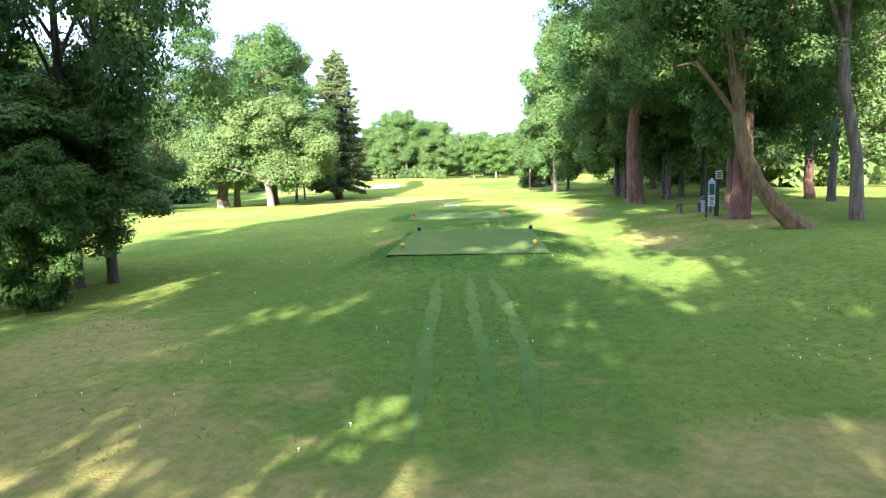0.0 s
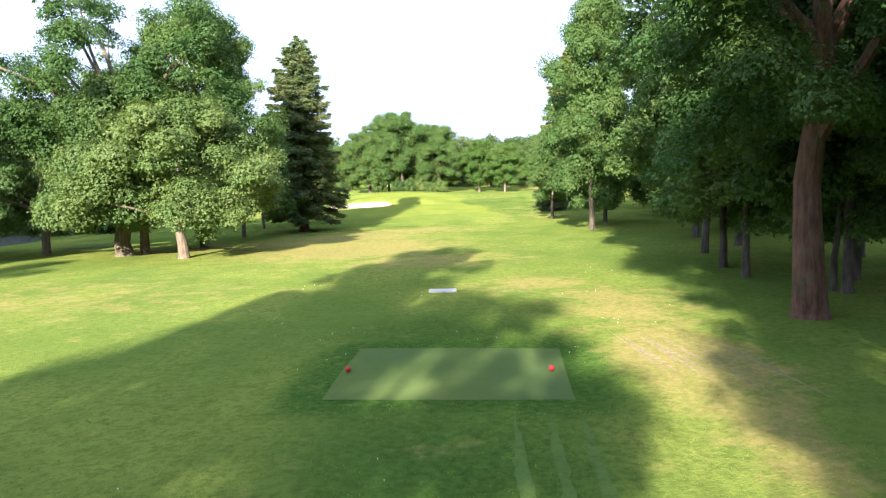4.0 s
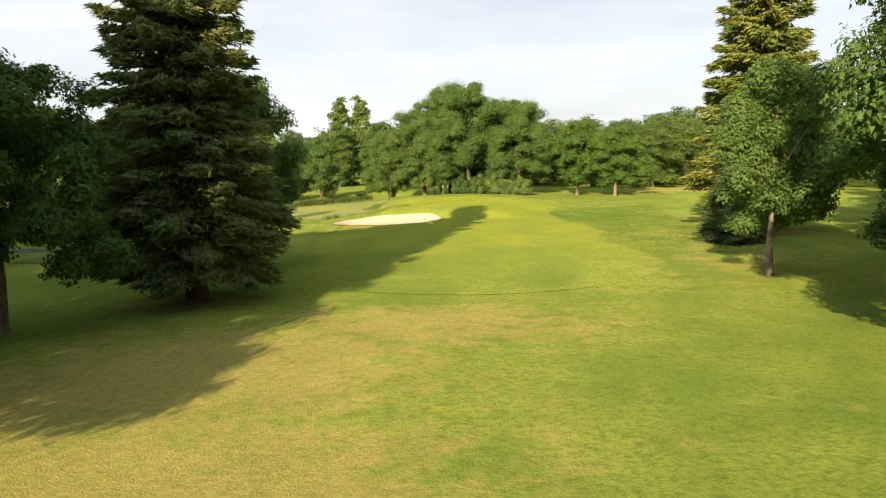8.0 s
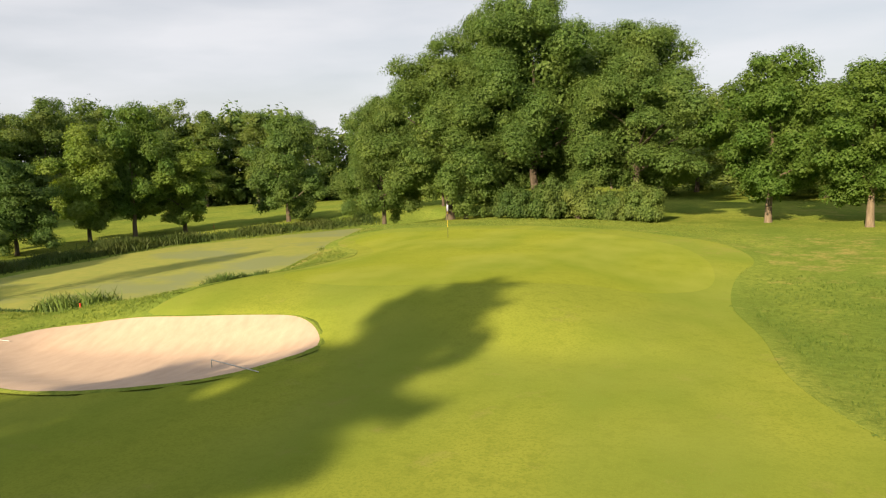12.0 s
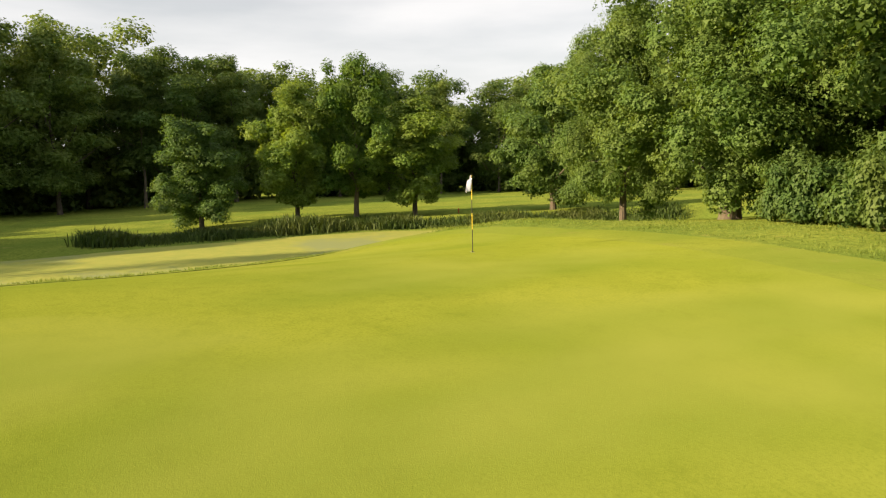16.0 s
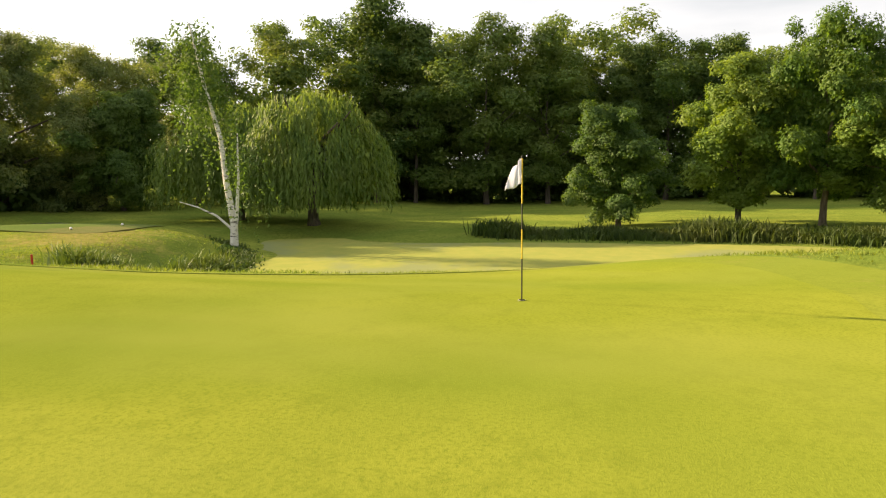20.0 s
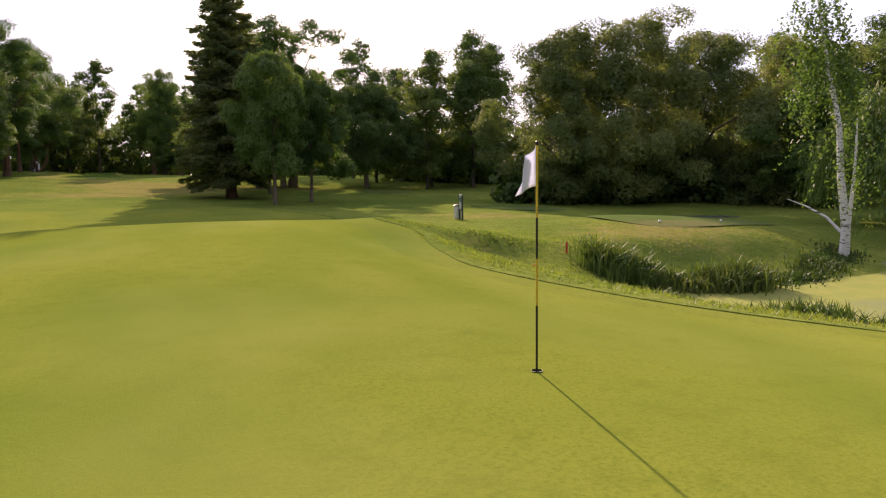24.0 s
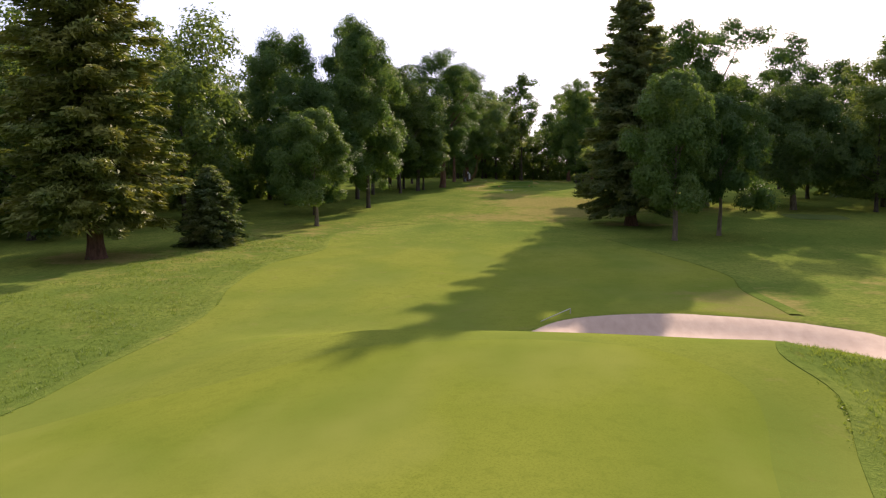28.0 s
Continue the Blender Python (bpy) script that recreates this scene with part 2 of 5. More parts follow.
def sand():
    n = Nodes("bunker_sand")
    f, g = n.noise(3.0, 6, 0.6, stretch=(1, 0.35, 1)), n.noise(26.0, 4)
    c = n.mix(n.grey(f, 0.3, 0.7), (0.39, 0.29, 0.215), (0.47, 0.36, 0.27))
    c = n.mix(n.grey(g, 0.55, 0.75), c, (0.42, 0.31, 0.21))
    return n.principled(c, 0.95, n.bump(n.mix(0.5, f, g), 0.5, 0.03))


M_SAND = sand()


def weed_water():
    n = Nodes("duckweed_water")
    f, g = n.noise(0.11, 5, 0.6), n.noise(1.2, 5, 0.7)
    weed = n.mix(n.grey(g, 0.35, 0.7), (0.240, 0.275, 0.070), (0.300, 0.305, 0.080))
    c = n.mix(n.grey(f, 0.50, 0.60), weed, (0.215, 0.245, 0.105))
    d = n.add("ShaderNodeBsdfDiffuse", Color=c, Normal=n.bump(g, 0.2, 0.01))
    wet = n.add("ShaderNodeBsdfGlossy", Roughness=0.25)
    m = n.add("ShaderNodeMixShader", Fac=0.05)
    n.t.links.new(d.outputs["BSDF"], m.inputs[1])
    n.t.links.new(wet.outputs["BSDF"], m.inputs[2])
    return n.done(m.outputs["Shader"])


M_POND = weed_water()


def clear_water():
    n = Nodes("open_water")
    f = n.noise(3.0, 3, stretch=(1, 0.4, 1))
    return n.principled((0.10, 0.11, 0.10), 0.22, n.bump(f, 0.15, 0.02), Specular_IOR_Level=0.6)


M_WATER = clear_water()


def paint(name, color, rough=0.5, worn=0.12, metal=0.0):
    n = Nodes(name)
    f = n.noise(14.0, 5, 0.6)
    lo = tuple(v * (1 - 3 * worn) for v in color)
    return n.principled(n.mix(n.grey(f, 0.4, 0.75), color, lo), rough, n.bump(f, 0.15, 0.004), Metallic=metal)


def thin_cloth():
    n = Nodes("white_flag_cloth")
    f = n.noise(9.0, 4, 0.6)
    c = n.mix(n.grey(f, 0.4, 0.75), (0.80, 0.82, 0.93), (0.73, 0.75, 0.88))
    d = n.add("ShaderNodeBsdfDiffuse", Color=c, Roughness=0.3, Normal=n.bump(f, 0.15, 0.004))
    tr = n.add("ShaderNodeBsdfTranslucent", Color=c)
    m = n.add("ShaderNodeMixShader", Fac=0.55)
    n.t.links.new(d.outputs["BSDF"], m.inputs[1])
    n.t.links.new(tr.outputs["BSDF"], m.inputs[2])
    return n.done(m.outputs["Shader"])


M_YELLOW, M_BLACK, M_WHITE = paint("yellow_paint", (0.70, 0.50, 0.04)), paint("black_paint", (0.02, 0.02, 0.02)), paint("white_paint", (0.80, 0.80, 0.80))
M_RED, M_BLUE, M_DKGREEN = paint("red_paint", (0.60, 0.04, 0.03)), paint("dark_blue_paint", (0.015, 0.02, 0.06)), paint("dark_green_paint", (0.02, 0.05, 0.035))
M_GREYP, M_STEEL, M_CONC = paint("grey_plastic", (0.30, 0.31, 0.31)), paint("galvanised_steel", (0.45, 0.45, 0.45), 0.4, 0.1, 0.8), paint("pale_concrete", (0.55, 0.54, 0.52), 0.9)
M_WOODP, M_CLOTH = paint("weathered_timber", (0.16, 0.11, 0.07), 0.85), thin_cloth()
# flat black for the shade inside the golf hole
M_HOLE_SHADE = Nodes("hole_shade_black")
M_HOLE_SHADE = M_HOLE_SHADE.done(M_HOLE_SHADE.add("ShaderNodeBsdfDiffuse", Color=(0.012, 0.011, 0.008, 1)).outputs["BSDF"])
M_LABEL, M_PALE = paint("label_green", (0.03, 0.16, 0.08)), paint("pale_board", (0.62, 0.66, 0.60))


# ---------------------------------------------------------------- helpers of this scene
def mesh_of(name, verts, faces, mat, smooth=False):
    me = bpy.data.meshes.new(name)
    me.from_pydata([tuple(v) for v in verts], [], [tuple(f) for f in faces])
    me.materials.append(mat)
    if smooth:
        me.shade_smooth()
    return me


def part(name, bm, material, parent, label=""):
    """One mesh object under a thing or a part; bm: a bmesh, a mesh, or (verts, faces)."""
    if isinstance(bm, bmesh.types.BMesh):
        me = bpy.data.meshes.new(name)
        bm.to_mesh(me)
        bm.free()
        me.materials.append(material)
    elif isinstance(bm, tuple):
        me = mesh_of(name, bm[0], bm[1], material)
    else:
        me = bm
    ob = new(name, me)
    ob.parent = parent
    return tagged(ob, label)


def box(x0, x1, y0, y1, z0, z1, bevel=0.01):
    bm = bmesh.new()
    bmesh.ops.create_cube(bm, size=1, matrix=Matrix.LocRotScale(((x0 + x1) / 2, (y0 + y1) / 2, (z0 + z1) / 2), None, (x1 - x0, y1 - y0, z1 - z0)))
    if bevel:
        bmesh.ops.bevel(bm, geom=bm.edges[:], offset=bevel, segments=2, affect="EDGES")
    return bm


def turned(profile, sides=16, at=(0, 0, 0)):
    """A surface of revolution round z from (radius, height) pairs."""
    verts, faces = [], []
    for r, z in profile:
        for k in range(sides):
            a = 2 * math.pi * k / sides
            verts.append((at[0] + r * math.cos(a), at[1] + r * math.sin(a), at[2] + z))
    for i in range(len(profile) - 1):
        for k in range(sides):
            faces.append((i * sides + k, i * sides + (k + 1) % sides, (i + 1) * sides + (k + 1) % sides, (i + 1) * sides + k))
    faces.append(tuple(range(sides))[::-1])
    faces.append(tuple((len(profile) - 1) * sides + k for k in range(sides)))
    return verts, faces


def tube(points, radii, sides=9):
    """A tapered tube along points."""
    verts, faces = [], []
    pts = [Vector(p) for p in points]
    a = None
    for i, p in enumerate(pts):
        d = (pts[min(i + 1, len(pts) - 1)] - pts[max(i - 1, 0)]).normalized()
        a = d.orthogonal().normalized() if a is None else (a - d * a.dot(d)).normalized()
        b = d.cross(a)
        for k in range(sides):
            t = 2 * math.pi * k / sides
            verts.append(p + (a * math.cos(t) + b * math.sin(t)) * radii[i])
    for i in range(len(pts) - 1):
        for k in range(sides):
            faces.append((i * sides + k, i * sides + (k + 1) % sides, (i + 1) * sides + (k + 1) % sides, (i + 1) * sides + k))
    faces.append(tuple((len(pts) - 1) * sides + k for k in range(sides)))
    return verts, faces


def join(*parts):
    verts, faces = [], []
    for v, f in parts:
        n = len(verts)
        verts += list(v)
        faces += [tuple(i + n for i in q) for q in f]
    return verts, faces


def thing(name, x, y, z=None, turn=0.0, label="", category="", group=""):
    e = new(name)
    e.empty_display_size = 0.2
    e.matrix_basis = pose(x, y, ground_at(x, y) if z is None else z, 0, 0, turn)
    return tagged(e, label, category, group)


# ---------------------------------------------------------------- ground
def ease(a, b, x):
    t = np.clip((x - a) / (b - a), 0, 1)
    return t * t * (3 - 2 * t)


def loop(points, per=6):
    """A smooth closed line through the points (Catmull-Rom)."""
    p = np.array(points, float)
    a, b, c, d = np.roll(p, 1, 0), p, np.roll(p, -1, 0), np.roll(p, -2, 0)
    out = []
    for i in range(len(p)):
        for s in np.arange(per) / per:
            out.append(0.5 * (2 * b[i] + (c[i] - a[i]) * s + (2 * a[i] - 5 * b[i] + 4 * c[i] - d[i]) * s**2 + (3 * b[i] - a[i] - 3 * c[i] + d[i]) * s**3))
    return np.array(out)


def inside_by(line, x, y):
    """How far inside a closed line points lie (outside: negative)."""
    x, y = np.asarray(x, float), np.asarray(y, float)
    shape = x.shape
    x, y = x.ravel(), y.ravel()
    best, odd = np.full(x.shape, 1e9), np.zeros(x.shape, bool)
    m = 30.0
    near = (x > line[:, 0].min() - m) & (x < line[:, 0].max() + m) & (y > line[:, 1].min() - m) & (y < line[:, 1].max() + m)
    px, py = x[near], y[near]
    bb, oo = np.full(px.shape, 1e9), np.zeros(px.shape, bool)
    for (ax, ay), (bx, by) in zip(line, np.roll(line, -1, 0)):
        dx, dy = bx - ax, by - ay
        t = np.clip(((px - ax) * dx + (py - ay) * dy) / (dx * dx + dy * dy + 1e-12), 0, 1)
        bb = np.minimum(bb, np.hypot(px - ax - t * dx, py - ay - t * dy))
        oo ^= ((ay > py) != (by > py)) & (px < (bx - ax) * (py - ay) / (by - ay + 1e-12) + ax)
    best[near], odd[near] = bb, oo
    return np.where(odd, best, -best).reshape(shape)


POND = loop([(-24.6, 167.0), (-26.8, 165.4), (-32.0, 165.8), (-36.5, 165.2), (-39.5, 163.2), (-43.8, 161.8), (-45.8, 165.4), (-43.2, 171.0), (-44.2, 178.0), (-44.0, 187.0), (-43.2, 194.5), (-39.8, 199.5), (-35.5, 206.5), (-30.0, 214.0), (-25.5, 218.5), (-20.0, 217.0), (-19.5, 211.5), (-23.0, 207.0), (-25.5, 199.0), (-25.2, 190.0), (-24.2, 180.0), (-23.6, 173.0)])
POND_LEVEL = -2.72
LAKE = loop([(-54.0, 104.5), (-51.0, 112.0), (-51.0, 119.5), (-56.0, 123.5), (-66.0, 124.5), (-78.0, 118.0), (-74.0, 104.0), (-62.0, 99.0)])
POOL = loop([(-45.4, 139.6), (-49.0, 137.2), (-53.0, 138.8), (-52.4, 142.0), (-47.6, 142.2)])
FARPOND = loop([(-50.0, 40.0), (-58.0, 28.0), (-78.0, 24.0), (-86.0, 44.0), (-76.0, 60.0), (-58.0, 56.0)])
BUNKER = loop([(-20.5, 153.6), (-21.3, 155.4), (-20.8, 157.6), (-18.8, 158.3), (-15.8, 158.1), (-12.2, 158.2), (-10.2, 158.1), (-9.0, 157.0), (-9.1, 155.6), (-10.2, 153.4), (-12.4, 152.0), (-14.8, 151.5), (-18.0, 152.1)])
FAIRWAY = loop([(3.6, 165.5), (4.0, 160.5), (4.0, 156.5), (4.5, 153.4), (6.3, 148.0), (7.7, 140.0), (6.9, 133.5), (8.6, 127.0), (9.8, 120.5), (6.6, 114.0), (1.5, 110.9), (-4.0, 110.9), (-8.6, 113.2), (-12.6, 121.6), (-15.4, 129.8), (-17.5, 136.0), (-18.6, 141.0), (-18.3, 145.6), (-18.8, 150.0), (-18.8, 154.0), (-16.6, 158.6), (-15.7, 161.6), (-16.2, 164.3), (-15.5, 167.4), (-15.0, 169.8), (-14.7, 172.0), (-15.3, 174.2), (-16.6, 176.9), (-18.5, 179.3), (-19.9, 181.5), (-19.9, 183.6), (-18.2, 185.3), (-15.5, 186.9), (-12.8, 187.6), (-9.0, 187.1), (-5.4, 186.2), (-2.8, 185.5), (0.6, 184.6), (3.7, 182.6), (5.2, 179.0), (5.5, 175.2), (4.2, 170.6)], 5)
GREEN = loop([(2.9, 168.4), (1.6, 166.6), (0.3, 165.5), (-1.7, 164.9), (-3.2, 163.7), (-4.9, 162.4), (-7.0, 161.7), (-8.5, 161.3), (-10.0, 161.2), (-11.5, 161.5), (-12.9, 162.2), (-13.7, 163.2), (-14.3, 164.6), (-14.2, 166.6), (-13.8, 168.6), (-13.6, 171.0), (-14.2, 174.0), (-16.0, 177.6), (-18.2, 180.6), (-18.6, 182.6), (-16.6, 184.6), (-13.8, 185.2), (-11.1, 184.8), (-8.9, 184.6), (-5.0, 183.4), (-1.5, 182.0), (1.8, 179.5), (3.2, 175.5), (3.4, 171.5)])
TEE_BACK = loop([(-1.8, 23.7), (-1.77, 24.1), (-1.45, 27.5), (-1.12, 30.9), (-1.08, 31.3), (-0.7, 31.38), (1.4, 31.3), (3.4, 31.2), (3.78, 31.15), (3.8, 30.8), (3.66, 27.3), (3.5, 23.9), (3.48, 23.5), (3.1, 23.45), (0.9, 23.55), (-1.4, 23.65)], 3)
TEE_FRONT = loop([(-2.1, 44.1), (-2.08, 44.5), (-1.95, 46.5), (-1.72, 48.4), (-1.7, 48.8), (-1.3, 48.85), (1.3, 48.7), (4.1, 48.5), (4.5, 48.45), (4.5, 48.0), (4.35, 46.0), (4.22, 44.2), (4.2, 43.8), (3.8, 43.8), (1.0, 43.9), (-1.7, 44.05)], 3)
TEE_SIDE = loop([(-32.0, 150.0), (-30.4, 154.0), (-30.8, 158.6), (-35.5, 158.8), (-40.5, 156.5), (-41.0, 150.5), (-36.5, 149.2)], 5)
TEE_SIDE_B = loop([(-34.6, 127.6), (-34.6, 134.0), (-38.0, 135.5), (-41.0, 133.5), (-41.0, 128.5), (-38.0, 127.5)], 5)
TEE_FAR = loop([(-32.8, 97.0), (-32.6, 101.0), (-35.0, 102.0), (-38.0, 101.5), (-38.2, 97.5), (-35.5, 96.6)], 5)

LIE_Y = [-60, 0, 23, 46, 65, 83, 103, 115, 145, 165, 185, 210, 300, 600]
LIE_Z = [1.9, 2.0, 1.95, 1.6, 1.25, 0.55, -0.25, -0.6, -0.85, -1.1, -0.95, -0.9, -0.9, -0.5]
# the raised front of the green, above the bunker
CREST_Y = [156.5, 157.2, 158.2, 159.3, 160.5, 162, 165, 168, 172, 176, 180]
CREST_Z = [0, 0.1, 0.49, 0.75, 0.85, 0.86, 0.68, 0.5, 0.28, 0.09, 0]


def lie(x, y):
    """The height of the land, before ponds and bunkers are dug."""
    z = sum(np.interp(y + d, LIE_Y, LIE_Z) for d in (-8, -4, 0, 4, 8)) / 5
    z = z + 0.022 * np.clip(x, -45, 25) * (1 - 0.45 * ease(120, 165, y))
    z = z + 0.5 * ease(6, 12, x) * (1 - ease(34, 50, y))
    z = z - 0.55 * ease(-28, -46, x) * ease(120, 150, y)
    z = z + 0.84 * np.exp(-((((x + 11.0) / np.where(x < -11, 10.0, 13.0)) ** 2 + ((y - 182.0) / 21.5) ** 2) ** 1.8))
    z = z - 0.28 * np.exp(-(((x - 6) / 7) ** 2 + ((y - 165) / 9) ** 2))
    z = z + 0.55 * np.exp(-((((x + 35.5) / 7.5) ** 2 + ((y - 154.5) / 6.5) ** 2) ** 1.6))
    z = z + np.interp(y, CREST_Y, CREST_Z) * ease(-19.5, -15.5, x) * (1 - ease(-5, 4, x))
    z = z - 0.5 * ease(-16.5, -20, x) * ease(-36, -28, x) * ease(160, 164, y) * (1 - ease(170, 178, y))
    z = z - 0.24 * ease(-11.5, -15.5, x) * ease(163, 168, y) * (1 - ease(184, 190, y))
    z = z + 0.62 * np.exp(-(((x + 19.3) / 2.8) ** 2) - ((y - 160.4) / 1.7) ** 2)
    z = z + 0.52 * np.exp(-((((x + 20.2) / 4.6) ** 2 + ((y - 187.0) / 5.6) ** 2) ** 1.3))
    z = z - 0.1 * ease(12, 18, x) * ease(112, 128, y) * (1 - ease(150, 170, y))
    for line, level in ((TEE_BACK, 2.28), (TEE_FRONT, 1.62)):
        k = ease(-1.6, 0.0, inside_by(line, x, y))
        z = z * (1 - k) + level * k
    return z


def ground(x, y):
    x, y = np.asarray(x, float), np.asarray(y, float)
    z = lie(x, y)
    for line, level, bank in ((POND, POND_LEVEL, 4.5), (LAKE, -2.05, 5.0), (POOL, -2.35, 2.5), (FARPOND, -0.9, 8.0)):
        d = inside_by(line, x, y)
        k = ease(-bank, 0.0, d)
        z = z * (1 - k) + (level + 0.04) * k - 0.7 * ease(0.0, 3.0, d)
    z = z - 0.9 * ease(-0.05, 1.0, inside_by(BUNKER, x, y))
    return z


def ground_at(x, y):
    return float(ground(np.array([x]), np.array([y]))[0])


def steps(stops):
    out = [stops[0][0]]
    for (a, _), (b, s) in zip(stops, stops[1:]):
        out += list(np.linspace(a, b, max(1, int(round(abs(b - a) / s))) + 1)[1:])
    return np.array(out)


# tan, sun-scorched or bare places: x, y, radius across and along, strength
DRY = [(-5.0, 9.2, 2.6, 2.6, 1.1), (-7.2, 14.5, 1.7, 3.6, 0.9), (-1, 6.9, 9, 1.5, 0.95), (4.6, 8.4, 1.8, 1.0, 1.0), (-2.2, 30.5, 0.5, 2.4, 1.1), (8.0, 46.8, 1.7, 4.4, 1.2), (5.6, 33.8, 0.7, 1.6, 0.6), (-24.7, 64.6, 1.6, 0.6, 0.9), (7.6, 42, 1.2, 4, 0.6), (8.2, 27, 1.2, 4, 0.8), (8, 55, 2.6, 5, 0.6), (-3, 104, 8, 5.0, 0.6), (13, 122, 8, 12, 0.3), (14, 138, 6, 10, 0.25), (-9, 97, 7, 7, 0.85), (5, 61, 3, 2.5, 0.6), (-7, 84, 8, 9, 0.95), (-13, 92, 6, 6, 0.7), (0, 73, 6, 5, 0.6), (-18, 148.5, 2.4, 3.2, 0.8), (-29, 143, 5, 4, 0.5), (-30.5, 159, 4.5, 2.6, 0.8),
       (12.3, 28.6, 1.8, 1.8, 1.0), (11.5, 34.0, 1.5, 0.8, 1.15), (20.6, 138.6, 3.4, 2.6, 1.2), (-16, 109, 3, 2, 0.9), (12, 178, 9, 8, 0.25), (27, 205, 12, 9, 0.6), (-20.5, 176, 1.5, 8, 0.7), (-22, 90, 10, 6, 0.45), (-18, 62, 10, 8, 0.35)]

# deep green, well watered places, with some tree shade put into the colour: x, y, radius across and along, strength
LUSH_SHADE = [(1.2, 17.5, 5.0, 7.5, 0.8), (1.2, 38.0, 3.6, 8.0, 0.9), (7.5, 17.0, 4.5, 8.0, 0.4), (1.3, 51.0, 4.0, 3.5, 0.7), (14.0, 60.0, 5.0, 30.0, 0.4), (8.0, 80.0, 5.0, 20.0, 0.25), (-26.0, 112.0, 14.0, 18.0, 0.3), (10.0, 160.0, 6.0, 14.0, 0.35), (11.0, 178.0, 7.0, 12.0, 0.25)]


def relief(x, y):
    """Small unevenness of the rough."""
    fine = 0.035 * np.sin(x * 0.9 + 1.3 * np.sin(y * 0.37)) * np.sin(y * 0.71 + np.cos(x * 0.5))
    return fine * ease(0.0, 3.0, -inside_by(FAIRWAY, x, y)) * ease(0.5, 2.0, -inside_by(TEE_BACK, x, y)) * ease(0.5, 2.0, -inside_by(TEE_FRONT, x, y))


def sheet_ground():
    xs = steps([(-1500, 0), (-300, 150), (-110, 12), (-62, 3), (36, 0.75), (70, 3), (130, 10), (300, 40), (1500, 150)])
    ys = steps([(-1500, 0), (-250, 150), (-60, 12), (-6, 3), (222, 0.75), (270, 4), (400, 20), (1800, 150)])
    gx, gy = np.meshgrid(xs, ys)
    gz = ground(gx, gy) + relief(gx, gy)
    nx, ny = len(xs), len(ys)
    idx = np.arange(nx * ny).reshape(ny, nx)
    quads = np.stack([idx[:-1, :-1], idx[:-1, 1:], idx[1:, 1:], idx[1:, :-1]], -1).reshape(-1, 4)
    me = bpy.data.meshes.new("ground")
    me.vertices.add(nx * ny)
    me.vertices.foreach_set("co", np.stack([gx, gy, gz], -1).astype(np.float32).ravel())
    me.loops.add(quads.size)
    me.loops.foreach_set("vertex_index", quads.astype(np.int32).ravel())
    me.polygons.add(len(quads))
    me.polygons.foreach_set("loop_start", np.arange(0, quads.size, 4, dtype=np.int32))
    me.update(calc_edges=True)
    me.shade_smooth()
    dry_marks(me, gx.ravel(), gy.ravel())
    me.materials.append(M_ROUGH)
    return tagged(new("ground", me), "rough mown grass of a golf course with dry patches", "ground", kind="structure")


def dry_marks(me, x, y):
    dry = np.zeros(len(x))
    for cx, cy, rx, ry, s in DRY:
        dry = np.maximum(dry, s * np.exp(-(((x - cx) / rx) ** 2 + ((y - cy) / ry) ** 2)))
    me.attributes.new("dry", "FLOAT", "POINT").data.foreach_set("value", dry.astype(np.float32))
    me.attributes.new("fade", "FLOAT", "POINT").data.foreach_set("value", (1 - ease(116, 138, y)).astype(np.float32))
    lush_shade = np.zeros(len(x))
    for cx, cy, rx, ry, k in LUSH_SHADE:
        lush_shade = np.maximum(lush_shade, k * np.exp(-((((x - cx) / rx) ** 2 + ((y - cy) / ry) ** 2) ** 1.5)))
    for line in (TEE_BACK, TEE_FRONT):
        lush_shade = np.maximum(lush_shade, ease(-1.9, -0.7, inside_by(line, x, y)))
    me.attributes.new("lush_shade", "FLOAT", "POINT").data.foreach_set("value", lush_shade.astype(np.float32))


def sheet(name, line, mat, lift, res, label, category, height=None):
    """A piece of turf, sand or water with a clean edge, following the land."""
    from mathutils.geometry import delaunay_2d_cdt
    lo, hi = line.min(0), line.max(0)
    gx, gy = np.meshgrid(np.arange(lo[0], hi[0], res), np.arange(lo[1], hi[1], res))
    gx = gx + (np.arange(gx.shape[0]) % 2)[:, None] * res * 0.5
    keep = inside_by(line, gx, gy) > res * 0.4
    pts = [Vector(p) for p in line] + [Vector(p) for p in np.stack([gx[keep], gy[keep]], -1)]
    n = len(line)
    co, _, faces, *_ = delaunay_2d_cdt(pts, [(i, (i + 1) % n) for i in range(n)], [], 1, 1e-5)
    p = np.array([(v.x, v.y) for v in co])
    z = (height or lie)(p[:, 0], p[:, 1]) + lift
    me = mesh_of(name, np.c_[p, z], faces, mat, True)
    dry_marks(me, p[:, 0], p[:, 1])
    return tagged(new(name, me), label, category, kind="structure")


sheet_ground()
sheet("fairway", FAIRWAY, M_FAIR, 0.03, 0.7, "short mown yellow-green fairway and fringe", "fairway", lambda x, y: lie(x, y) - 0.7 * ease(0.0, 0.7, inside_by(BUNKER, x, y)))
sheet("putting_green", GREEN, M_GREEN, 0.035, 0.7, "smooth closely mown bright green putting surface", "putting green")
sheet("tee_box_back", TEE_BACK, M_TEE, 0.014, 0.8, "flat rectangular mown tee with wear", "tee box")
sheet("tee_box_front", TEE_FRONT, M_TEE, 0.014, 0.8, "flat rectangular mown forward tee", "tee box")
sheet("tee_box_side", TEE_SIDE, M_TEE, 0.04, 0.8, "raised pale tee above a bank", "tee box")
sheet("tee_box_side_lower", TEE_SIDE_B, M_TEE, 0.04, 0.8, "low pale mown tee", "tee box")
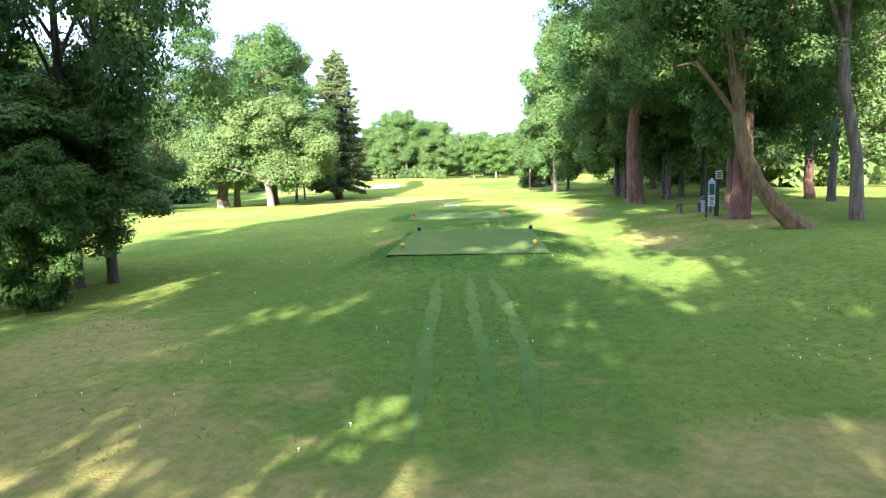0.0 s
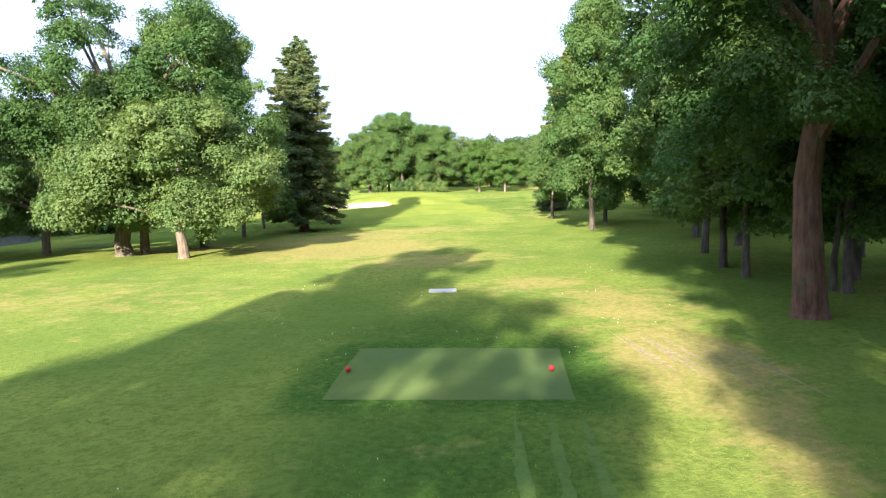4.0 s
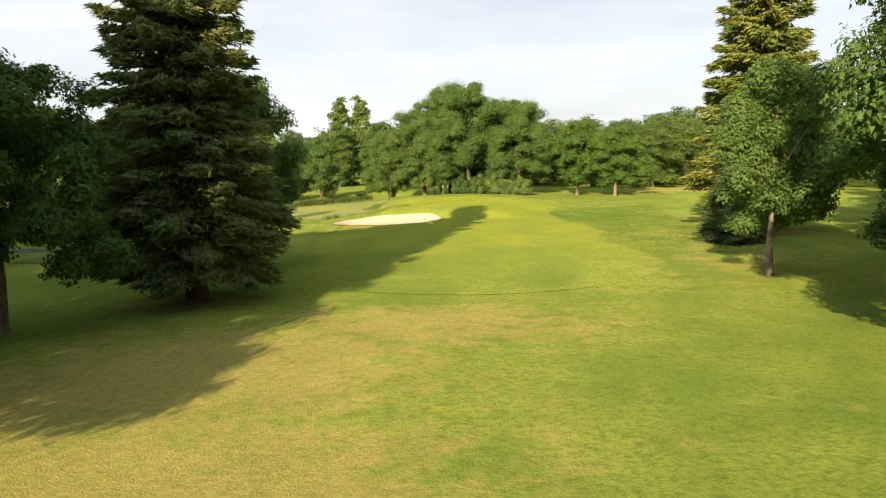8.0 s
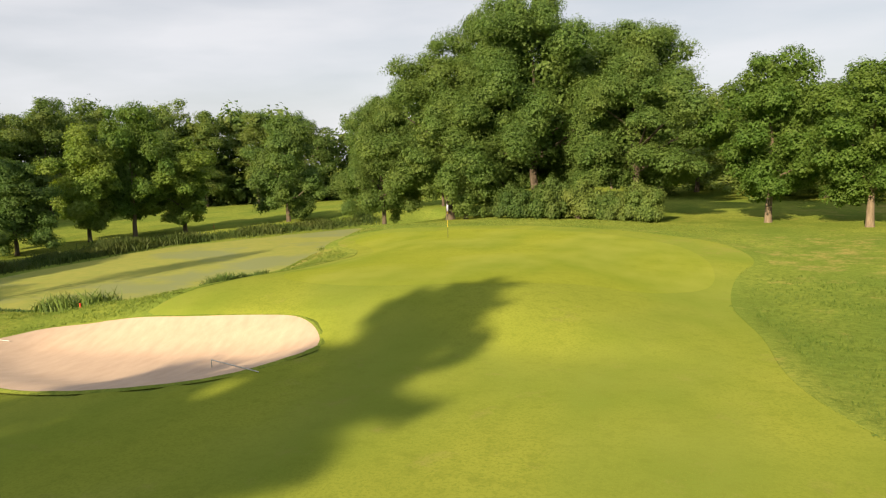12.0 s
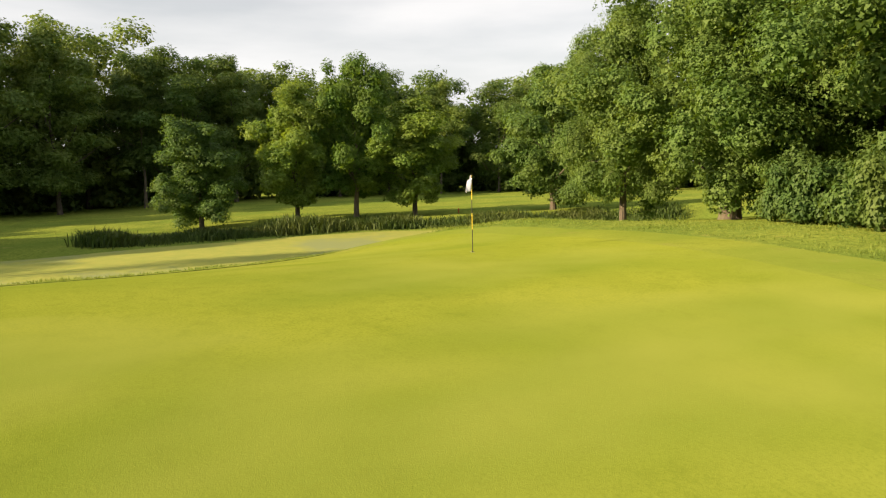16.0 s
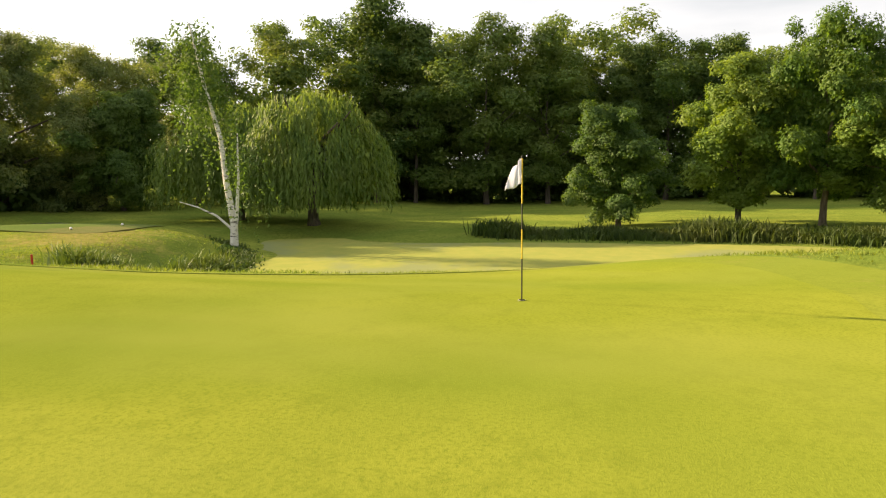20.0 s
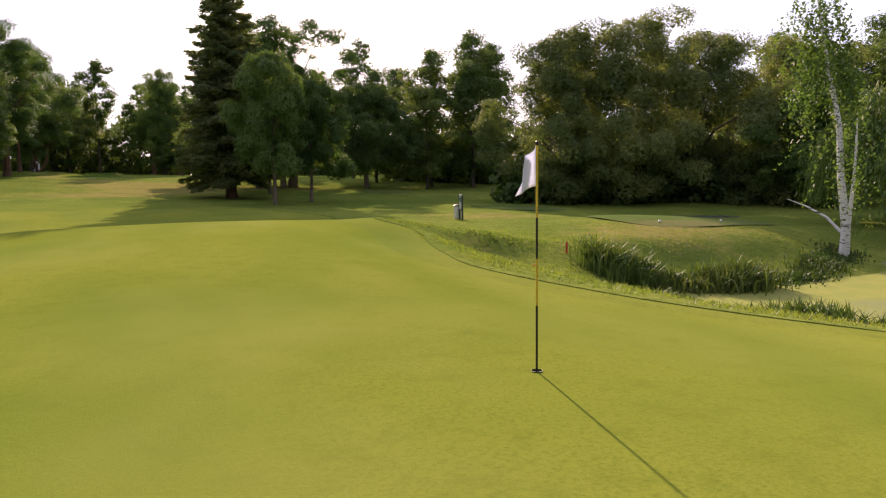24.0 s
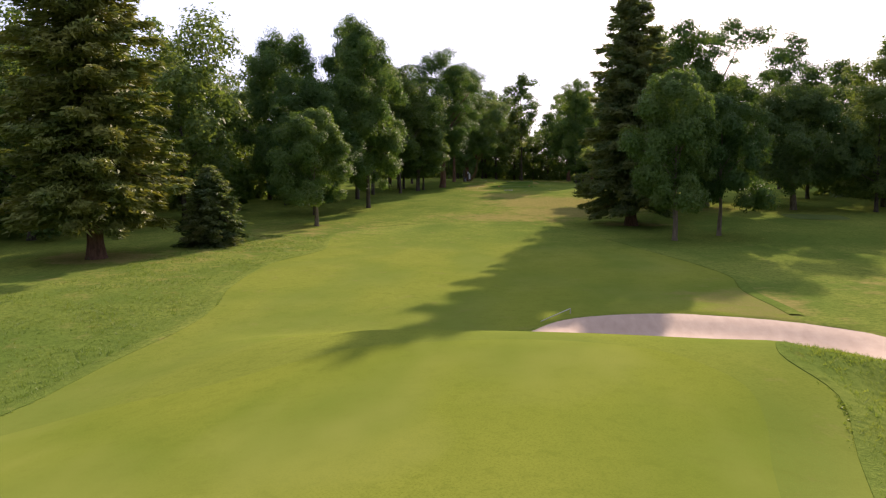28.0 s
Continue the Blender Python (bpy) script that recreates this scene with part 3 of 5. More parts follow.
sheet("tee_box_distant", TEE_FAR, M_TEE, 0.05, 0.8, "small distant mown tee", "tee box")



def track(points, width, seed):
    """A strip of worn grass with a ragged edge, as a closed line."""
    rnd = random.Random(seed)
    p = np.array(points, float)
    y = np.arange(p[0, 1], p[-1, 1], -0.28)
    x = np.interp(-y, -p[:, 1], p[:, 0])
    taper = np.clip(np.minimum(p[0, 1] - y, y - p[-1, 1]) / 2.5, 0.15, 1)
    half = [np.array([width / 2 * t * rnd.uniform(0.55, 1.25) for t in taper]) for _ in range(2)]
    return np.concatenate([np.stack([x - half[0], y], 1), np.stack([x + half[1], y], 1)[::-1]])


M_TRACK = grass("worn_track_grass", 0.05, dict(dark=(0.085, 0.140, 0.030), mid=(0.122, 0.186, 0.042), light=(0.150, 0.206, 0.052), fine=6.0))
for k, points in enumerate((((-0.1, 21.5), (-0.2, 16.1), (-0.3, 13.4), (-0.4, 9.0)), ((0.8, 21.8), (0.7, 16.6), (0.7, 13.6), (0.7, 9.4)), ((1.35, 21.5), (1.5, 15.8), (1.45, 12.8), (1.2, 9.2)), ((2.6, 42.8), (2.45, 39.5), (2.35, 37.0), (2.1, 33.0)), ((3.4, 42.6), (3.2, 39.5), (3.1, 37.0), (2.8, 33.0)), ((4.1, 42.6), (3.9, 39.5), (3.8, 37.0), (3.5, 33.0)))):
    sheet("wheel_track", track(points, 0.30, k), M_TRACK, 0.014, 0.3, "pale worn wheel track in the grass before a tee", "wheel track", lambda x, y: lie(x, y) + relief(x, y))
M_STRAW = grass("bare_dry_turf", 0.05, dict(dark=(0.190, 0.165, 0.070), mid=(0.300, 0.250, 0.125), light=(0.380, 0.315, 0.170), fine=7.0))
streaks = random.Random(12)
for k in range(9):
    x0, y0 = 6.5 + 0.36 * k + streaks.uniform(-0.1, 0.1), 50.6 - 0.25 * k + streaks.uniform(-0.8, 0.4)
    sheet("worn_streak", track(((x0, y0), (x0 + 0.25, y0 - 2.0), (x0 + 0.55, y0 - streaks.uniform(4.5, 7.0))), streaks.uniform(0.10, 0.26), 50 + k), M_STRAW, 0.012, 0.3, "dry straw-coloured mowing streak worn into the grass", "worn grass", lambda x, y: lie(x, y) + relief(x, y))
flat = lambda level: lambda x, y: np.full(len(x), level)
sheet("pond_water", POND, M_POND, 0.0, 1.5, "still pond covered with yellow-green duckweed", "pond", flat(POND_LEVEL))
sheet("lake_water", LAKE, M_WATER, 0.0, 2.5, "open grey pond water reflecting the sky", "pond", flat(-2.05))
sheet("pool_water", POOL, M_WATER, 0.0, 1.5, "small pool glinting under willows", "pond", flat(-2.35))
sheet("far_pond_water", FARPOND, M_WATER, 0.0, 3.0, "bright distant pond behind trees", "pond", flat(-0.9))
sheet("bunker_sand", BUNKER, M_SAND, 0.05, 0.5, "raked pinkish-beige sand in a golf bunker", "bunker", lambda x, y: lie(x, y) - 0.38 * ease(0.0, 2.4, inside_by(BUNKER, x, y)))


def bunker_lip():
    """The turned-up turf edge of the bunker."""
    verts, faces = [], []
    n = len(BUNKER)
    mid = BUNKER.mean(0)
    rnd = random.Random(4)
    for i, p in enumerate(BUNKER):
        out = (p - mid) / np.linalg.norm(p - mid)
        z = float(lie(p[0:1], p[1:2])[0])
        w = rnd.uniform(0.85, 1.15)
        for off, h in ((-0.05, 0.0), (-0.03, 0.05 * w), (0.05, 0.065 * w), (0.22, 0.03)):
            verts.append((*(p + out * off), z + h))
    for i in range(n):
        for k in range(3):
            a, b = i * 4 + k, ((i + 1) % n) * 4 + k
            faces.append((a, b, b + 1, a + 1))
    return tagged(part("bunker_lip", (verts, faces), M_ROUGH, None), "turf lip round the sand bunker", "bunker edge", kind="structure")


bunker_lip()


# ---------------------------------------------------------------- trees
def cards(p, n, size, slim, rng):
    """Pairs of small pointed leaf sprays near p, facing about n: triangle corners."""
    m = len(p)
    size = np.broadcast_to(np.asarray(size, float), (m,))
    n = n / (np.linalg.norm(n, axis=1, keepdims=True) + 1e-9)
    p, n, s = np.repeat(p, 2, 0), np.repeat(n, 2, 0), np.repeat(size, 2) * rng.uniform(0.5, 1.0, 2 * m)
    n = n + 0.22 * rng.normal(size=n.shape)
    n /= np.linalg.norm(n, axis=1, keepdims=True) + 1e-9
    a = np.cross(n, rng.normal(size=n.shape))
    a /= np.linalg.norm(a, axis=1, keepdims=True) + 1e-9
    b = np.cross(n, a)
    s = s[:, None]
    p = p + rng.normal(size=p.shape) * s * 0.38
    w = s * slim * 1.25
    v = np.stack([p + a * s * 0.62, p - a * s * 0.38 + b * w, p - a * s * 0.38 - b * w], 1)
    return v.reshape(-1, 3)


def inner(centres, radii, rng, per=30, spray=0.30):
    """Broad sprays inside each clump, which close it against the light."""
    c = np.repeat(np.asarray(centres), per, 0)
    r = np.repeat(np.asarray(radii), per)
    u = rng.normal(size=c.shape)
    u /= np.linalg.norm(u, axis=1, keepdims=True)
    return cards(c + u * (r * rng.uniform(0.1, 0.66, len(r)))[:, None] * [1, 1, 0.75], u + 0.8 * rng.normal(size=c.shape), r * spray, 0.42, rng)


def lumps(centres, radii, rng, per=90, spray=0.24, flat_by=0.85):
    """The closed leafy heart of each clump: broad sprays facing outwards, two deep."""
    c = np.repeat(np.asarray(centres), per, 0)
    r = np.repeat(np.asarray(radii), per)
    u = rng.normal(size=c.shape)
    u /= np.linalg.norm(u, axis=1, keepdims=True)
    return cards(c + u * (r * rng.uniform(0.42, 0.74, len(r)))[:, None] * [1, 1, flat_by], u + 0.45 * rng.normal(size=c.shape), r * spray, 0.46, rng)


def card_mesh(name, verts, mat, core=None, corners=3):
    verts = np.asarray(verts if core is None else np.concatenate([verts, core]), np.float32)
    q = len(verts) // corners
    me = bpy.data.meshes.new(name)
    me.vertices.add(q * corners)
    me.vertices.foreach_set("co", verts.ravel())
    me.loops.add(q * corners)
    me.loops.foreach_set("vertex_index", np.arange(q * corners, dtype=np.int32))
    me.polygons.add(q)
    me.polygons.foreach_set("loop_start", np.arange(0, q * corners, corners, dtype=np.int32))
    me.update(calc_edges=True)
    me.materials.append(mat)
    return me


def clumps(centres, radii, per, size, rng, slim=0.38, flat_by=0.88):
    """Leaf sprays on the shells of many clumps."""
    out = []
    for c, r in zip(centres, radii):
        k = int(per * (r / np.mean(radii)) ** 2)
        u = rng.normal(size=(k, 3))
        u /= np.linalg.norm(u, axis=1, keepdims=True)
        u[:, 2] = np.where(u[:, 2] < -0.35, -u[:, 2], u[:, 2])
        w = rng.normal(size=(3, 2)) * 2.6
        lobes = np.sin(u @ w + rng.random(2) * 6).sum(1, keepdims=True)
        rr = r * (0.66 + 0.40 * rng.random((k, 1)) ** 0.8) * (1 + 0.17 * lobes)
        p = c + u * rr * [1, 1, flat_by]
        out.append(cards(p, u + [0, 0, 0.35] + 0.26 * rng.normal(size=(k, 3)), size, slim, rng))
    return np.concatenate(out)


def envelope(kind, t):
    """The crown's half width at t (0 its foot, 1 its top)."""
    if kind == "round":
        return np.sin(np.pi * np.clip(0.12 + 0.86 * t, 0, 1)) ** 0.6
    if kind == "tall":
        return (np.sin(np.pi * np.clip(0.10 + 0.88 * t, 0, 1)) ** 0.7) * (1.08 - 0.35 * t)
    if kind == "dome":
        return np.clip(1 - (0.97 * t) ** 1.7, 0, 1) ** 0.58 * (0.72 + 0.28 * ease(0, 0.25, t))
    if kind == "open":
        return 0.50 + 0.55 * np.sin(np.pi * 0.78 * t)
    if kind == "column":
        return np.sin(np.pi * np.clip(0.08 + 0.9 * t, 0, 1)) ** 0.5
    return np.clip(1.15 * (1 - t), 0.08, 1)


def broadleaf(seed, height, foot, reach, trunk_r, mat, kind="round", n=90, per=110, size=0.36, clump=0.2, limbs=7, bark_mat=None, lean=(0, 0), name="tree", single=False, boughs=16, spread=0.15, fill=0.3, core=30, rough=0.2, solid=80, heart_by=True, fine=1.0):
    """A broadleaved tree at the origin: trunk, limbs, and a crown of boughs with leaf clumps round them."""
    rng = np.random.default_rng(seed)
    tree = new(name)
    tree.empty_display_size = 0.3
    k = np.arange(boughs)
    t = np.clip((k + rng.uniform(0.1, 0.9, boughs)) / boughs, 0, 1)
    ang = k * 2.39996 + rng.normal(size=boughs) * 0.35
    rad = rng.uniform(0.72, 1.0, boughs) ** 0.7 * envelope(kind, t) * reach * (1 - clump * 0.6)
    lob = 1 + rough * np.sin(ang * 2 + seed) + 0.6 * rough * np.sin(ang * 5 + 2 * t * 6) + 0.8 * rough * np.sin(t * 9 + ang + seed)
    bough = np.stack([np.cos(ang) * rad * lob + lean[0] * t, np.sin(ang) * rad * lob + lean[1] * t, foot + (height - foot) * (0.05 + 0.88 * t)], 1)
    home = np.arange(n) % boughs
    c = bough[home] + rng.normal(size=(n, 3)) * [reach * spread, reach * spread, (height - foot) * spread * 0.55]
    deep = rng.random(n) < fill
    c[deep, :2] *= 0.5
    c[:boughs] = bough
    c[:, 2] = np.clip(c[:, 2], foot * 0.92, height - reach * clump * 0.6)
    r = reach * clump * rng.uniform(0.6, 1.35, n)
    sway = rng.normal(size=2) * 0.15 * trunk_r
    top = np.array([lean[0] * 0.6, lean[1] * 0.6, foot + (height - foot) * 0.72])
    line = [(0, 0, -0.25), (0, 0, 0.25), (sway[0], sway[1], 1.2)]
    rads = [trunk_r * 1.45, trunk_r * 1.14, trunk_r]
    for s in (0.25, 0.45, 0.65, 0.85, 1.0):
        line.append((top[0] * s + rng.normal() * trunk_r * 0.4, top[1] * s + rng.normal() * trunk_r * 0.4, max(1.5, top[2] * s)))
        rads.append(trunk_r * (1 - 0.82 * s))
    bm_ = bark_mat or M_BARK
    branches = []
    order = np.argsort(-rad)[: limbs * 2 : 2] if boughs >= limbs * 2 else np.arange(limbs) % boughs
    for i in order:
        if c[i, 2] < foot + 0.2 * (height - foot):
            continue
        s = np.clip((c[i, 2] * 0.62) / top[2], 0.12, 0.9)
        start = np.array([top[0] * s, top[1] * s, top[2] * s])
        mid = start * 0.5 + c[i] * 0.5 + [0, 0, 0.10 * height * rng.uniform(-0.3, 0.5)] + rng.normal(size=3) * 0.12 * reach * 0.5
        br = trunk_r * (1 - 0.82 * s) * 0.75
        branches.append(tube([start, start * 0.7 + mid * 0.3, mid, c[i]], [br, br * 0.8, br * 0.55, br * 0.15], 6))
    trunk = tube(line, rads, 11)
    if single:
        part("trunk", (join(trunk, *branches)), bm_, tree)
    else:
        part("trunk", trunk, bm_, tree)
        for b in branches:
            part("limb", b, bm_, tree)
    part("crown", card_mesh("crown", clumps(c, r, int(per * fine**2), size / fine, rng), mat, np.concatenate([inner(c, r, rng, int(core * fine**2), 0.30 / fine)] + ([lumps(c, r, rng, int(solid * fine**2), 0.24 / fine)] if solid else []) + ([heart(kind, foot, height, reach, lean, rng, solid * fine**2, 0.17 / fine)] if heart_by else []))), mat, tree)
    return tree


def heart(kind, foot, height, reach, lean, rng, dense, spray):
    """Leafy masses deep inside a dense crown, which keep the sky from showing through."""
    t = np.repeat(np.linspace(0.16, 0.84, 6), 4)
    a = np.tile(np.arange(4) * math.pi / 2, 6) + t * 5
    w = envelope(kind, t) * reach
    c = np.stack([np.cos(a) * w * 0.36 + lean[0] * t, np.sin(a) * w * 0.36 + lean[1] * t, foot + (height - foot) * t], 1)
    return lumps(c, np.minimum(w * 0.40, (height - foot) * 0.15), rng, int(2 * dense), spray)


def conifer(seed, height, foot, reach, trunk_r, mat, whorls=22, per=8, size=0.42, name="conifer", bark_mat=None, taper=0.5, dense=34, leaders=2):
    """A layered conifer: whorls of flat boughs with drooping sprays and upturned tips."""
    rng = np.random.default_rng(seed)
    tree = new(name)
    tree.empty_display_size = 0.3
    wood_mat = bark_mat or M_REDBARK
    part("trunk", tube([(0, 0, -0.3), (0, 0, 0.2), (0, 0, 0.9), (0.05, 0, 2.5), (0, 0.05, height * 0.5), (0, 0, height * 0.96)], [trunk_r * 1.7, trunk_r * 1.3, trunk_r * 1.05, trunk_r * 0.92, trunk_r * 0.5, 0.03], 13), wood_mat, tree)
    if leaders > 1:
        part("trunk", tube([(0, 0, height * 0.35), (0.35, 0.2, height * 0.45), (0.5, 0.3, height * 0.65), (0.45, 0.3, height * 0.9)], [trunk_r * 0.5, trunk_r * 0.42, trunk_r * 0.3, 0.03], 8), wood_mat, tree)
    spots, norms, wood = [], [], []
    gap = (height - foot) / whorls
    for w in range(whorls):
        t = w / (whorls - 1)
        level = foot + (height - foot) * t ** 0.95
        full = reach * (1 - t) ** taper * (0.80 + 0.20 * ease(0, 0.10, t)) + 0.20
        count = max(4, int(per * (1 - 0.35 * t)))
        for k in range(count):
            a = 2 * math.pi * (k + rng.random() * 0.7) / count + w * 0.7
            z = level + rng.normal() * 0.22 * (height - foot) / whorls
            long = full * rng.uniform(0.72, 1.10)
            rise = rng.uniform(-0.05, 0.10) - 0.16 * (1 - t) + 0.25 * t
            m = max(14, int(dense * long))
            s = rng.random(m) ** 0.62
            wide = long * 0.24 * np.sin(np.pi * np.clip(s * 0.86 + 0.12, 0, 1)) ** 0.8
            side = np.clip(rng.normal(size=m) * 0.5, -1, 1) * wide
            out = np.array([math.cos(a), math.sin(a)])
            drop = -0.20 * long * s**2 + 0.10 * long * s**5
            p = np.stack([out[0] * s * long - out[1] * side, out[1] * s * long + out[0] * side, z + rise * long * s + drop - 0.22 * np.abs(side) - rng.random(m) ** 2 * 0.75 * gap], 1)
            spots.append(p)
            norms.append(np.stack([out[0] * 0.75 + rng.normal(size=m) * 0.4, out[1] * 0.75 + rng.normal(size=m) * 0.4, 0.55 + 0 * s], 1))
            if t < 0.6 and k % 2 == 0:
                wood.append(tube([(0, 0, z - 0.05), (out[0] * long * 0.8, out[1] * long * 0.8, z + rise * long * 0.8 - 0.13 * long - 0.08)], [0.07, 0.015], 5))
    if wood:
        part("limb", join(*wood), wood_mat, tree)
    p, nv = np.concatenate(spots), np.concatenate(norms)
    p, nv = np.repeat(p, 3, 0) + rng.normal(size=(3 * len(p), 3)) * [0.16, 0.16, 0.05], np.repeat(nv, 3, 0)
    r = np.hypot(p[:, 0], p[:, 1])[:, None] + 0.05
    along = np.c_[p[:, :2] / r, np.full(len(p), -0.25)] + rng.normal(size=p.shape) * [0.55, 0.55, 0.20]
    along /= np.linalg.norm(along, axis=1, keepdims=True)
    b = np.cross(nv + rng.normal(size=p.shape) * 0.3, along)
    b /= np.linalg.norm(b, axis=1, keepdims=True) + 1e-9
    k = size * rng.uniform(0.7, 1.3, (len(p), 1))
    tri = np.stack([p + along * k * 0.75, p - along * k * 0.35 + b * k * 0.17, p - along * k * 0.35 - b * k * 0.17], 1).reshape(-1, 3)
    up = np.linspace(0.03, 0.90, 2 * whorls)
    a = np.arange(len(up)) * 2.4
    wide = reach * (1 - up) ** taper
    hc = np.stack([np.cos(a) * wide * 0.30, np.sin(a) * wide * 0.30, foot + (height - foot) * up], 1)
    part("crown", card_mesh("crown", tri, mat, lumps(hc, wide * 0.30 + 0.1, rng, 44, 0.2, 0.6)), mat, tree)
    return tree


def willow(seed, height, reach, trunk_r, mat, strands=520, links=15, name="willow_tree", bark_mat=None, low=0.6):
    """A weeping tree: a dome from which long strands hang."""
    rng = np.random.default_rng(seed)
    tree = new(name)
    tree.empty_display_size = 0.3
    branches = []
    for k in range(9):
        a = k * 0.7 + rng.random()
        d = reach * rng.uniform(0.45, 0.8)
        branches.append(tube([(0, 0, height * 0.22), (math.cos(a) * d * 0.4, math.sin(a) * d * 0.4, height * 0.62), (math.cos(a) * d, math.sin(a) * d, height * rng.uniform(0.68, 0.9))], [trunk_r * 0.6, trunk_r * 0.35, 0.05], 6))
    part("trunk", tube([(0, 0, -0.3), (0.1, 0, 0.5), (0, 0.1, height * 0.25), (0.2, 0.1, height * 0.55)], [trunk_r * 1.5, trunk_r, trunk_r * 0.85, trunk_r * 0.4]), bark_mat or M_BARK, tree)
    for b in branches:
        part("limb", b, bark_mat or M_BARK, tree)
    spots, norms = [], []
    tress = [(rng.random() * 2 * np.pi, np.sqrt(rng.uniform(0.02, 1.0)), rng.uniform(0.0, 1.0)) for _ in range(strands // 26)]
    for k in range(strands):
        a0, d0, dome = tress[k % len(tress)]
        a, d = a0 + rng.normal() * 0.12, min(1.05, abs(d0 + rng.normal() * 0.07))
        lob = 1 + 0.14 * math.sin(3 * a + seed) + 0.08 * math.sin(7 * a)
        top = height * (0.99 - 0.36 * d**2.2 - 0.14 * dome) * rng.uniform(0.95, 1.02)
        bottom = max(low + 1.6 * dome + rng.random() * 0.9, top - height * (0.42 + 0.42 * dome) * rng.uniform(0.6, 1.15))
        z = np.linspace(top, bottom, links) + rng.normal(size=links) * 0.06
        sway = np.linspace(0, 1, links)
        x = math.cos(a) * (d * reach * lob + 0.45 * sway**0.5) + rng.normal(size=links) * 0.08
        y = math.sin(a) * (d * reach * lob + 0.45 * sway**0.5) + rng.normal(size=links) * 0.08
        spots.append(np.stack([x, y, z], 1))
        norms.append(np.stack([math.cos(a) + rng.normal(size=links) * 0.5, math.sin(a) + rng.normal(size=links) * 0.5, rng.normal(size=links) * 0.3 + 0.3], 1))
    p, n = np.concatenate(spots), np.concatenate(norms)
    m = len(p)
    n /= np.linalg.norm(n, axis=1, keepdims=True)
    a = np.array([0, 0, 1.0]) + rng.normal(size=(m, 3)) * 0.22
    a -= n * (a * n).sum(1, keepdims=True)
    a /= np.linalg.norm(a, axis=1, keepdims=True)
    b = np.cross(n, a)
    s = rng.uniform(0.30, 0.60, m)[:, None]
    v = np.stack([p - a * s * 0.5, p + b * s * 0.15 + n * 0.03, p + a * s * 0.5, p - b * s * 0.15 + n * 0.03], 1).reshape(-1, 3)
    part("crown", card_mesh("crown", v, mat, corners=4), mat, tree)
    return tree


def shrub(seed, height, reach, mat, n=22, per=120, size=0.26, name="shrub"):
    rng = np.random.default_rng(seed)
    s = new(name)
    s.empty_display_size = 0.2
    ang, d = rng.random(n) * 6.283, np.sqrt(rng.random(n))
    c = np.stack([np.cos(ang) * d * reach * 0.75, np.sin(ang) * d * reach * 0.75, height * (0.12 + 0.70 * rng.random(n) * (1 - 0.45 * d))], 1)
    part("stem", join(*[tube([(0, 0, -0.1), tuple(c[i] * [0.5, 0.5, 0.6]), tuple(c[i])], [0.05, 0.035, 0.01], 5) for i in range(5)]), M_BARK, s)
    r = reach * 0.34 * rng.uniform(0.8, 1.25, n)
    part("foliage", card_mesh("foliage", clumps(c, r, per, size, rng), mat, lumps(c, r, rng)), mat, s)
    return s




def place(proto, x, y, h=1.0, w=None, turn=None, label="", category="tree", group="", sink=0.0):
    """A copy of a prototype, scaled by h upwards and w across."""
    w = h if w is None else w
    turn = (x * 37.1 + y * 17.3) % 360 if turn is None else turn
    m = Matrix.LocRotScale((x, y, ground_at(x, y) - sink), Euler((0, 0, radians(turn))), (w, w, h))
    return tagged(copy_thing(proto, m), label, category, group)


